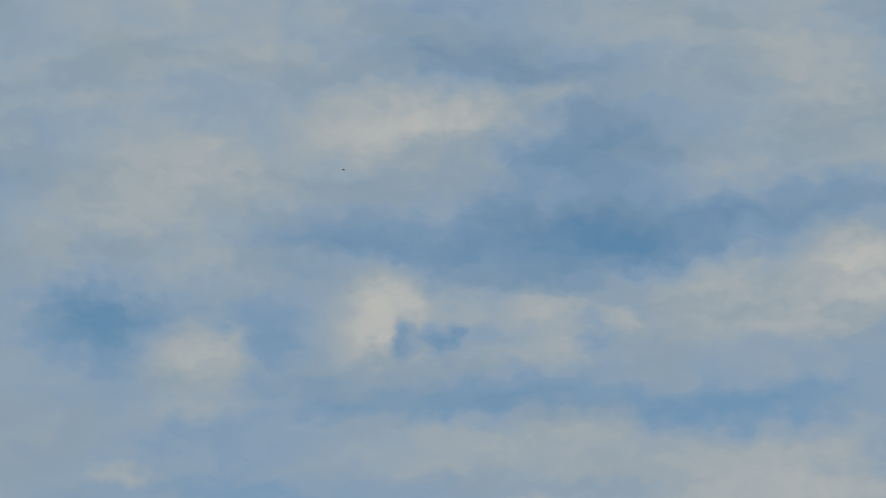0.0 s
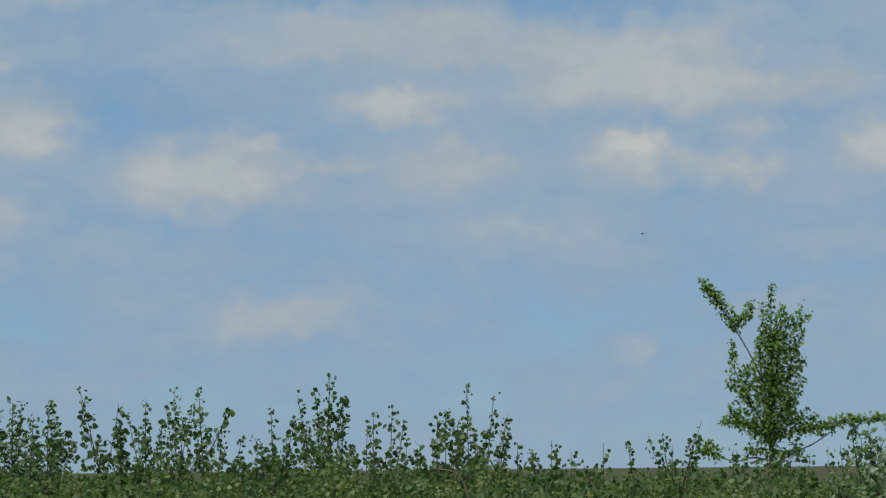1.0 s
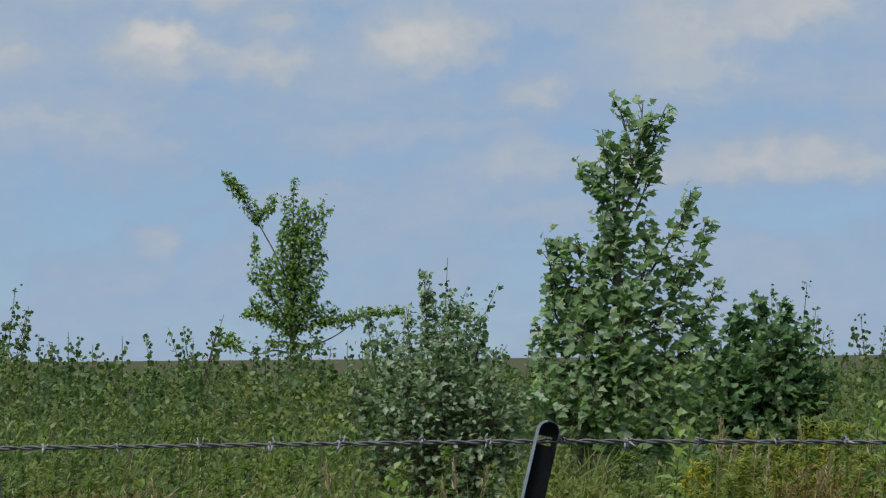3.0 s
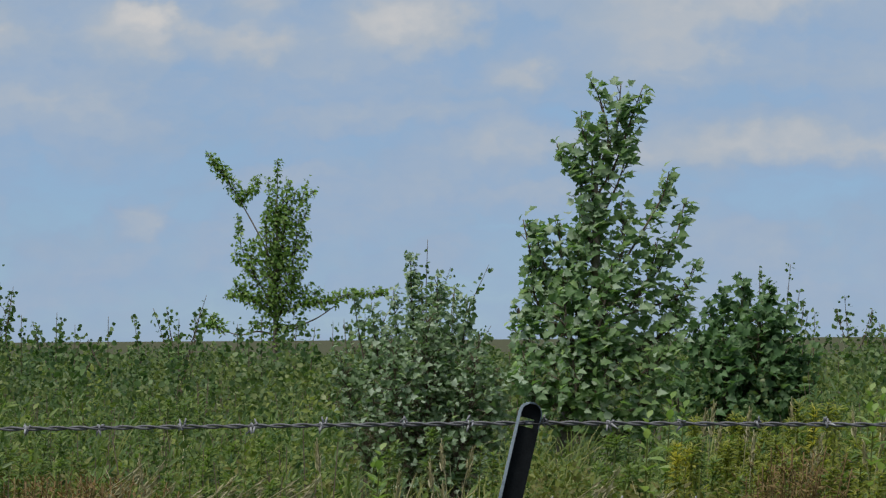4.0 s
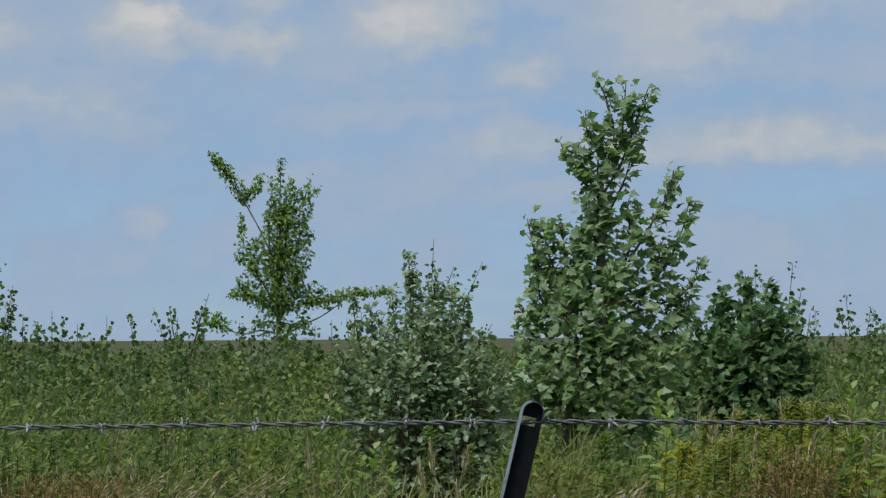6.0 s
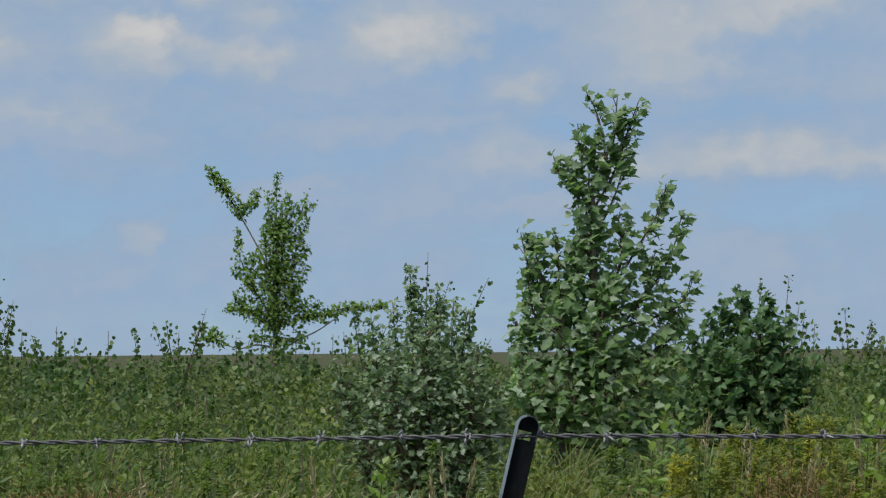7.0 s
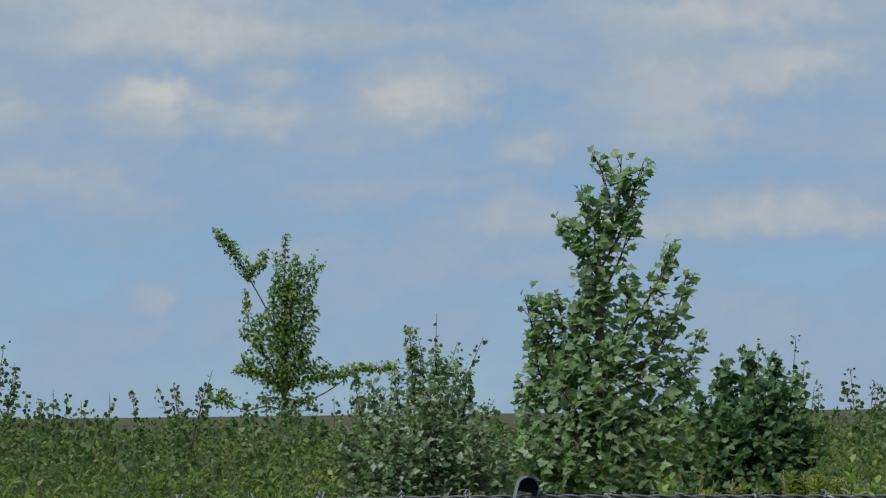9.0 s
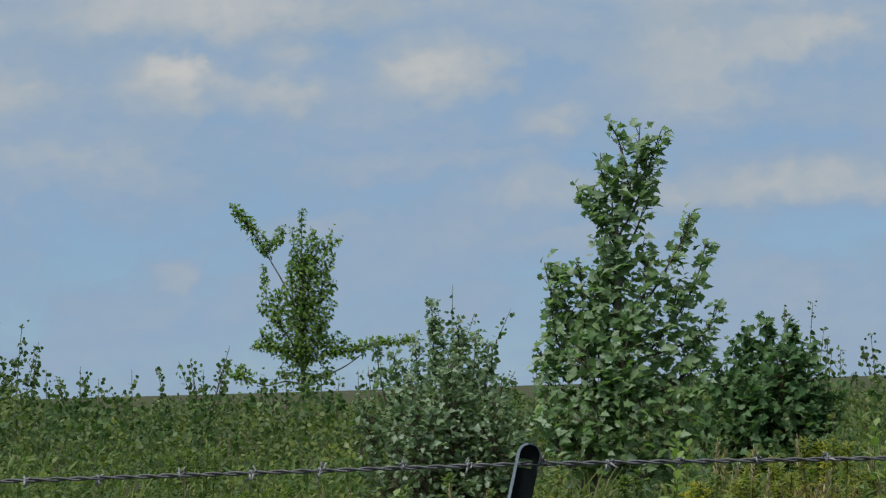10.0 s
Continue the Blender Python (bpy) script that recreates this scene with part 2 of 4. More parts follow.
def rough_material(name, dark, light, scale, rough=0.8, metal=0.0, bump=0.3, stretch=(1, 1, 1)):
    """Bark, weathered wood, worn metal: two tones in two grain sizes, with relief."""
    m, t, b = material(name, rough, metal)
    co = vmath(t, "MULTIPLY", t.nodes.new("ShaderNodeTexCoord").outputs["Object"], stretch)
    coarse, grain = noise3(t, co, scale, 4.0), noise3(t, co, scale * 7, 5.0)
    f = maths(t, "ADD", maths(t, "MULTIPLY", coarse.outputs["Fac"], 0.6), maths(t, "MULTIPLY", grain.outputs["Fac"], 0.4))
    t.links.new(ramp(t, f, [(0.35, dark), (0.65, light)]), b.inputs["Base Color"])
    bp = node(t, "ShaderNodeBump", Strength=bump, Distance=0.004)
    t.links.new(f, bp.inputs["Height"])
    t.links.new(bp.outputs[0], b.inputs["Normal"])
    return m


POPLAR = leaf_material("poplar_leaf", [(0.0, (0.105, 0.190, 0.072)), (0.35, (0.160, 0.265, 0.112)), (0.6, (0.235, 0.345, 0.185)),
                                       (0.8, (0.370, 0.475, 0.330)), (1.0, (0.540, 0.630, 0.510))], 0.5, patch=0.35, patch_tone=(0.165, 0.245, 0.068))
POPLAR_DARK = leaf_material("poplar_bush_leaf", [(0.0, (0.092, 0.155, 0.074)), (0.4, (0.150, 0.230, 0.122)), (0.65, (0.265, 0.355, 0.235)),
                                                 (1.0, (0.500, 0.590, 0.470))], 0.46, patch=0.3, patch_tone=(0.140, 0.205, 0.078))
MAPLE = leaf_material("maple_leaf", [(0.0, (0.058, 0.122, 0.046)), (0.6, (0.092, 0.176, 0.070)), (1.0, (0.190, 0.290, 0.145))], 0.4, patch=0.2, patch_tone=(0.11, 0.19, 0.06))
SAPLING = leaf_material("young_tree_leaf", [(0.0, (0.105, 0.195, 0.046)), (0.6, (0.190, 0.310, 0.078)), (1.0, (0.360, 0.480, 0.180))], 0.56, patch=0.35, patch_tone=(0.260, 0.350, 0.085))
HERB = leaf_material("herb_leaf", [(0.0, (0.085, 0.145, 0.036)), (0.6, (0.135, 0.205, 0.055)), (1.0, (0.240, 0.310, 0.100))], 0.45, patch=0.5, patch_tone=(0.20, 0.25, 0.06),
                     other=0.5, other_tone=(0.065, 0.120, 0.05), reach=3.0)
ASPEN = leaf_material("aspen_leaf", [(0.0, (0.045, 0.095, 0.032)), (0.6, (0.10, 0.17, 0.055)), (0.9, (0.18, 0.26, 0.10)), (1.0, (0.28, 0.34, 0.19))], 0.42, patch=0.2)
THICKET = leaf_material("thicket_leaf", [(0.0, (0.066, 0.106, 0.034)), (0.5, (0.118, 0.172, 0.052)), (0.85, (0.192, 0.250, 0.085)), (1.0, (0.35, 0.38, 0.20))], 0.44, patch=0.65,
                        patch_tone=(0.205, 0.235, 0.065), other=0.55, other_tone=(0.050, 0.100, 0.050), reach=3.2)
WEED = leaf_material("weed_leaf", [(0.0, (0.060, 0.104, 0.026)), (0.5, (0.114, 0.174, 0.043)), (0.85, (0.195, 0.250, 0.066)), (1.0, (0.300, 0.330, 0.129))], 0.42, patch=0.7,
                     patch_tone=(0.25, 0.285, 0.06), other=0.55, other_tone=(0.052, 0.102, 0.040), reach=3.6)
WEED_BRIGHT = leaf_material("bright_weed_leaf", [(0.0, (0.050, 0.088, 0.020)), (0.5, (0.105, 0.158, 0.036)), (0.85, (0.180, 0.238, 0.060)), (1.0, (0.280, 0.312, 0.118))], 0.42, patch=0.7,
                            patch_tone=(0.24, 0.25, 0.06), other=0.55, other_tone=(0.17, 0.12, 0.045), reach=3.4)
GOLD = leaf_material("goldenrod_leaf", [(0.0, (0.170, 0.205, 0.044)), (0.6, (0.275, 0.300, 0.068)), (1.0, (0.420, 0.410, 0.110))], 0.5, patch=0.6, patch_tone=(0.34, 0.29, 0.065), reach=3.0)
BLOOM = leaf_material("goldenrod_bloom", [(0.0, (0.30, 0.27, 0.035)), (0.6, (0.46, 0.40, 0.055)), (1.0, (0.60, 0.53, 0.10))], 0.4, patch=0.2, patch_tone=(0.36, 0.36, 0.06))
FRESH = leaf_material("fresh_broad_leaf", [(0.0, (0.150, 0.240, 0.062)), (0.6, (0.230, 0.335, 0.100)), (1.0, (0.360, 0.440, 0.190))], 0.42, patch=0.1)
RUST = leaf_material("dry_dock_leaf", [(0.0, (0.12, 0.072, 0.033)), (0.6, (0.22, 0.132, 0.060)), (1.0, (0.32, 0.22, 0.105))], 0.25, 0.7, patch=0.2)
STRAW = leaf_material("straw", [(0.0, (0.27, 0.235, 0.13)), (0.6, (0.40, 0.355, 0.22)), (1.0, (0.55, 0.49, 0.34))], 0.25, 0.7, patch=0.1)
BLADE = leaf_material("grass_blade", [(0.0, (0.080, 0.120, 0.024)), (0.7, (0.165, 0.205, 0.048)), (1.0, (0.300, 0.285, 0.110))], 0.35, patch=0.4, patch_tone=(0.26, 0.24, 0.08))
BARK = rough_material("grey_bark", (0.07, 0.055, 0.04), (0.2, 0.165, 0.13), 25.0, stretch=(1, 1, 0.3))
TWIG = rough_material("twig_bark", (0.06, 0.045, 0.03), (0.15, 0.11, 0.075), 40.0)
OLD_WOOD = rough_material("weathered_wood", (0.05, 0.043, 0.038), (0.3, 0.275, 0.255), 22.0, bump=0.8, stretch=(3, 3, 0.25))
STEEL = rough_material("galvanised_wire", (0.04, 0.04, 0.044), (0.15, 0.15, 0.165), 60.0, 0.6, 0.3)
BARB = rough_material("bright_barb", (0.13, 0.13, 0.14), (0.36, 0.36, 0.38), 60.0, 0.6, 0.2)
# near-black: the shade on the post's face is put into this colour
NEAR_BLACK = rough_material("near_black", (0.003, 0.004, 0.005), (0.010, 0.012, 0.014), 40.0, 0.7)
NEAR_BLACK.node_tree.nodes["Principled BSDF"].inputs["Specular IOR Level"].default_value = 0.12
# light on the post's left edge and shade on its right rim, painted as colours
EDGE_LIT = rough_material("lit_post_edge", (0.15, 0.19, 0.23), (0.34, 0.40, 0.46), 50.0, 0.5, 0.1)
RIM_SHADED = rough_material("shaded_post_rim", (0.02, 0.03, 0.045), (0.06, 0.085, 0.115), 60.0, 0.5, 0.1)

gm, gt, gb = material("field_ground", 1.0)
gb.inputs["Specular IOR Level"].default_value = 0.0
gco = gt.nodes.new("ShaderNodeTexCoord").outputs["Object"]
g1, g2 = noise3(gt, vmath(gt, "MULTIPLY", gco, (0.3, 1.0, 1.0)), 0.03, 5.0), noise3(gt, gco, 3.0, 6.0, 0.65)
gcol = mixc(gt, g2.outputs["Fac"], ramp(gt, g1.outputs["Fac"], [(0.35, (0.080, 0.100, 0.058)), (0.65, (0.115, 0.110, 0.082))]), (0.055, 0.055, 0.035))
gt.links.new(gcol, gb.inputs["Base Color"])
gbp = node(gt, "ShaderNodeBump", Strength=0.8, Distance=0.1)
gt.links.new(g2.outputs["Fac"], gbp.inputs["Height"])
gt.links.new(gbp.outputs[0], gb.inputs["Normal"])


# ---- building helpers ----
class Build:
    """Collects triangles and quads of one mesh."""

    def __init__(self):
        self.v, self.f, self.n = [], [], 0

    def add(self, verts, faces):
        self.f.extend([tuple(i + self.n for i in f) for f in faces])
        self.v.extend([tuple(p) for p in verts])
        self.n += len(verts)

    def tube(self, points, r0, r1, sides=6):
        pts = [Vector(p) for p in points]
        rings = []
        for k, p in enumerate(pts):
            d = (pts[min(k + 1, len(pts) - 1)] - pts[max(k - 1, 0)]).normalized()
            a = d.orthogonal().normalized() if abs(d.z) < 0.2 else d.cross(Vector((0, 1, 0))).normalized()
            b = d.cross(a)
            r = r0 + (r1 - r0) * k / max(1, len(pts) - 1)
            rings += [p + a * (r * math.cos(2 * math.pi * j / sides)) + b * (r * math.sin(2 * math.pi * j / sides)) for j in range(sides)]
        faces = []
        for k in range(len(pts) - 1):
            for j in range(sides):
                q = (j + 1) % sides
                faces.append((k * sides + j, k * sides + q, (k + 1) * sides + q, (k + 1) * sides + j))
        faces += [tuple(range(sides - 1, -1, -1)), tuple(range((len(pts) - 1) * sides, len(pts) * sides))]
        self.add(rings, faces)

    def mesh(self, name, mat, smooth=True):
        me = bpy.data.meshes.new(name)
        me.from_pydata(self.v, [], self.f)
        me.materials.append(mat)
        if smooth:
            me.shade_smooth()
        me.update()
        return me


def part(name, data, parent=None, label="", at=(0, 0, 0)):
    ob = new(name, data)
    ob.parent = parent
    ob.location = at
    if label:
        ob["label"] = label
    return ob


def empty_thing(name, at, label, category, group="", kind=""):
    ob = new(name)
    ob.empty_display_size = 0.1
    ob.location = at
    return tagged(ob, label, category, group, kind)


def outline_leaf(half, fold=0.12, curl=0.1):
    """A leaf from its half outline (distance along, half width): two folded sides that droop to the tip."""
    v, f = [], []
    for y, w in half:
        v += [(-w, y, fold * w - curl * y * y), (0.0, y, -curl * y * y), (w, y, fold * w - curl * y * y)]
    for k in range(len(half) - 1):
        a, b = 3 * k, 3 * k + 3
        f += [(a, a + 1, b + 1), (a, b + 1, b), (a + 1, a + 2, b + 2), (a + 1, b + 2, b + 1)]
    return np.array(v), np.array(f)


ROUND = outline_leaf([(0.0, 0.03), (0.12, 0.40), (0.42, 0.50), (0.75, 0.30), (1.0, 0.0)])
STAR = outline_leaf([(0.0, 0.04), (0.02, 0.36), (0.18, 0.28), (0.42, 0.54), (0.48, 0.30), (0.64, 0.26), (1.0, 0.0)], 0.40, 0.30)
OVAL = outline_leaf([(0.0, 0.02), (0.35, 0.26), (0.7, 0.18), (1.0, 0.0)], 0.3, 0.2)
LANCE = outline_leaf([(0.0, 0.02), (0.3, 0.11), (0.7, 0.075), (1.0, 0.0)], 0.3, 0.35)
THIN = outline_leaf([(0.0, 0.01), (0.5, 0.013), (1.0, 0.0)], 0.3, 0.3)
SEED = outline_leaf([(0.0, 0.03), (0.4, 0.10), (1.0, 0.0)], 0.6, 0.1)

rng = np.random.default_rng(11)


def unit(a):
    return a / np.maximum(np.linalg.norm(a, axis=-1, keepdims=True), 1e-9)


def axes_of(along, up):
    y = unit(along)
    x = unit(np.cross(y, up))
    return np.stack([x, y, np.cross(x, y)], axis=-1)


def leaves(name, mat, shape, spots, along, up, size):
    """One mesh of many leaves, each at its spot, pointing along, facing up."""
    spots, size = np.asarray(spots, float), np.asarray(size, float)
    v, f = shape
    r = axes_of(np.asarray(along, float), np.asarray(up, float))
    allv = np.einsum("nij,kj->nki", r, v) * size[:, None, None] + spots[:, None, :]
    allf = f[None] + (np.arange(len(spots)) * len(v))[:, None, None]
    me = bpy.data.meshes.new(name)
    nv, nf = allv.shape[0] * allv.shape[1], allf.shape[0] * allf.shape[1]
    me.vertices.add(nv)
    me.vertices.foreach_set("co", allv.reshape(-1).astype(np.float32))
    me.loops.add(nf * 3)
    me.loops.foreach_set("vertex_index", allf.reshape(-1).astype(np.int32))
    me.polygons.add(nf)
    me.polygons.foreach_set("loop_start", (np.arange(nf) * 3).astype(np.int32))
    me.materials.append(mat)
    me.update(calc_edges=True)
    me.validate()
    return me


def curve_points(points, n=10):
    """A smooth line through the points."""
    p = np.array(points, float)
    p = np.vstack([2 * p[0] - p[1], p, 2 * p[-1] - p[-2]])
    out = []
    for k in range(1, len(p) - 2):
        for s in np.linspace(0, 1, n, endpoint=False):
            a, b, c, d = p[k - 1], p[k], p[k + 1], p[k + 2]
            out.append(0.5 * (2 * b + (c - a) * s + (2 * a - 5 * b + 4 * c - d) * s * s + (3 * b - a - 3 * c + d) * s ** 3))
    return np.array(out + [p[-2]])


SWAY, FLUTTER = [], []


def limb(thing, points, r0, r1, n_leaves, spread, shape, mat, size, bark=TWIG, start=0.25, singles=0, twigs=True, name="limb", sway=1.0,
         face=(0.0, -0.5, 0.8), leaf_label="", tip=0.22, wind=(0.6, 0, -0.3), wild=0.5, roll=0.75):
    """A limb with its twigs and leaves, hinged at its foot. points are in the thing's space."""
    line = curve_points(points)
    foot = line[0].copy()
    line = line - foot
    wood = Build()
    wood.tube(line, r0, r1, 7)
    n = int(n_leaves)
    u = start + (1 - start) * rng.random(n) ** 0.85
    run = np.concatenate([[0], np.cumsum(np.linalg.norm(np.diff(line, axis=0), axis=1))])
    at = np.stack([np.interp(u * run[-1], run, line[:, k]) for k in range(3)], 1)
    wide = spread * np.maximum(0.22 + 1.0 * np.sin(np.pi * np.clip(u, 0, 1) ** 0.75), tip * (u > 0.5))[:, None]
    side = unit(rng.normal(size=(n, 3)) * (1, 1, 0.55)) * wide * rng.random((n, 1)) ** 0.5
    side[:, 2] += 0.25 * np.abs(side[:, 0])
    spots = at + side
    if twigs:
        for k in range(0, n, 4):
            if np.linalg.norm(side[k]) > 0.03:
                wood.tube([at[k] - (0, 0, 0.02), at[k] + side[k] * 0.5 + (0, 0, 0.008), spots[k]], 0.0022, 0.0012, 4)
    along = unit(side) * 0.45 + rng.normal(size=(n, 3)) * wild + wind
    up = np.array(face) + rng.normal(size=(n, 3)) * roll
    sizes = size * (0.55 + 0.6 * rng.random(n)) * np.where(u > 0.93, 0.75, 1.0)
    ob = part(name, wood.mesh(name, bark), thing, at=tuple(foot))
    k = min(singles, n)
    if n > k:
        fo = part("foliage", leaves("foliage", mat, shape, spots[k:], along[k:], up[k:], sizes[k:]), ob, leaf_label)
        fo["kind"] = "stuff"
    if k:
        me = leaves("leaf", mat, shape, [(0, 0, 0)], [(0, 1, 0)], [(0, 0, 1)], [1.0])
        r = axes_of(along[:k], up[:k])
        for j in range(k):
            lf = part("leaf", me, ob)
            turned = Matrix.Translation(spots[j]) @ Matrix(r[j].tolist()).to_4x4()
            lf.matrix_basis = turned @ Matrix.Scale(sizes[j], 4)
            if j % 2 == 0:
                FLUTTER.append((lf, turned, rng.random() * 6.28))
    SWAY.append((ob, tuple(foot), sway, rng.random() * 6.28))
    return ob


# ---- the ground: one flat sheet to the horizon ----
b = Build()
xs = [-4000, -300, -40, 40, 300, 4000]
ys = [-400, -20, 60, 300, 1200, 4500]
b.add([(x, y, 0) for y in ys for x in xs], [(j * 6 + i, j * 6 + i + 1, (j + 1) * 6 + i + 1, (j + 1) * 6 + i) for j in range(5) for i in range(5)])
tagged(part("ground", b.mesh("ground", gm, False)), "flat overgrown field of brown soil and dull green weeds", "field", kind="structure")

F = 4950.0


def spot(x, y, d):
    """The place d metres out that fits x, y in the camera's view: 1/F radians to the side of straight ahead and below
    the horizon.
    """
    return (d * math.tan(x / F), d, EYE - y / F * d / math.cos(x / F))


# ---- the white poplar sapling ----
def poplar_tree():
    d = 12.0
    global POPLAR_TREE
    POPLAR_TREE = thing = empty_thing("poplar_tree", spot(221, 578, d), "young white poplar tree with pale-backed lobed leaves, swaying in the wind", "tree")
    base = thing.location.copy()
    thing.location.z = 0
    base.z = 0

    def q(x, y, dy=0.0):
        return (x / F * d - base.x, dy, EYE - y / F * d)
    stem = [q(205, 578), q(209, 176), q(250, 60), q(264, -40), q(267, -180), q(268, -280), q(286, -330)]
    wood = Build()
    wood.tube(curve_points(stem), 0.042, 0.005, 9)
    part("trunk", wood.mesh("trunk", BARK), thing, "grey-brown trunk")
    # leading shoots: thin, upright, with gaps between them
    shoots = [
        ([q(268, -270), q(290, -350), q(280, -413), q(262, -458)], 66, 0.050, 0.1),
        ([q(286, -330), q(304, -370), q(309, -405), q(313, -452)], 60, 0.050, 0.1),
        ([q(268, -250), q(303, -310), q(327, -378), q(352, -444)], 84, 0.055, 0.1),
        ([q(268, -280), q(276, -318), q(246, -360), q(241, -404)], 46, 0.042, 0.25),
        ([q(268, -215), q(244, -268), q(210, -311), q(197, -346)], 48, 0.042, 0.4),
        ([q(268, -230), q(245, -285), q(232, -320), q(226, -342)], 30, 0.038, 0.3),
        ([q(300, -110), q(358, -205), q(386, -256), q(396, -296)], 62, 0.045, 0.25),
        ([q(330, -60), q(386, -136), q(411, -190), q(424, -243)], 62, 0.050, 0.2),
        ([q(240, 0), q(165, -110), q(146, -165), q(136, -211)], 90, 0.055, 0.2),
        ([q(240, 0), q(182, -120), q(166, -170), q(160, -207)], 80, 0.055, 0.2),
        ([q(250, -20), q(208, -110), q(202, -165), q(198, -203)], 90, 0.060, 0.2),
        ([q(268, -200), q(300, -260), q(318, -310), q(322, -360)], 70, 0.050, 0.0),
        ([q(268, -200), q(262, -260), q(262, -320), q(268, -372)], 80, 0.055, 0.0),
        ([q(266, -150), q(246, -200), q(240, -250), q(248, -300)], 90, 0.060, 0.0),
        ([q(310, -40), q(400, -70), q(428, -100), q(438, -130)], 80, 0.065, 0.2),
    ]
    # the broad leafy body
    body = [
        ([q(264, -40), q(266, -110), q(262, -180), q(260, -240)], 150, 0.090, 0.0),
        ([q(264, -40), q(300, -110), q(318, -180), q(312, -240)], 130, 0.085, 0.0),
        ([q(258, 30), q(228, -60), q(232, -130), q(240, -200)], 140, 0.090, 0.0),
        ([q(258, 30), q(320, -50), q(360, -110), q(372, -170)], 150, 0.095, 0.1),
        ([q(258, 30), q(200, -20), q(160, -70), q(150, -130)], 140, 0.090, 0.1),
        ([q(252, 60), q(340, 20), q(395, -20), q(420, -70)], 150, 0.100, 0.15),
        ([q(252, 60), q(180, 40), q(142, 0), q(128, -55)], 140, 0.100, 0.15),
        ([q(252, 60), q(262, 0, -0.14), q(276, -60, -0.12), q(290, -130, -0.1)], 150, 0.100, 0.1),
        ([q(252, 60), q(214, 0, -0.14), q(208, -60, -0.12), q(205, -120, -0.08)], 140, 0.100, 0.1),
        ([q(240, 100), q(310, 80, -0.12), q(370, 40, -0.1), q(404, 0, -0.08)], 150, 0.110, 0.1),
        ([q(236, 120), q(180, 110, -0.1), q(148, 70, -0.1), q(134, 20, -0.08)], 130, 0.110, 0.1),
        ([q(230, 130), q(256, 100, -0.16), q(282, 50, -0.16), q(300, -10, -0.14)], 150, 0.110, 0.1),
        ([q(230, 130), q(226, 100, -0.16), q(222, 50, -0.16), q(215, 10, -0.14)], 130, 0.110, 0.1),
        ([q(224, 150), q(290, 140, -0.12), q(345, 110, -0.12), q(384, 70, -0.1)], 140, 0.110, 0.15),
        ([q(216, 165), q(270, 170, -0.14), q(330, 160, -0.12), q(362, 130, -0.1)], 110, 0.100, 0.25),
        ([q(224, 150), q(180, 150, -0.1), q(160, 120, -0.1), q(150, 90, -0.08)], 80, 0.100, 0.2),
    ]
    for points, n, spread, start in shoots:
        limb(thing, points, 0.006, 0.0022, n * 0.95, spread * 1.08, STAR, POPLAR, 0.050, singles=int(n * 0.3), start=start, sway=1.2, face=(-0.3, -0.6, 0.8),
             tip=0.8, wind=(0.65, 0.1, 0.35), wild=0.4, roll=0.45)
    for points, n, spread, start in body:
        limb(thing, points, 0.009, 0.0025, n * 1.35, spread * 1.1, STAR, POPLAR, 0.047, singles=int(n * 0.12), start=start, sway=0.9, face=(-0.3, -0.6, 0.8),
             tip=0.5, wind=(0.75, 0.1, 0.2), wild=0.4, roll=0.45)
    return thing


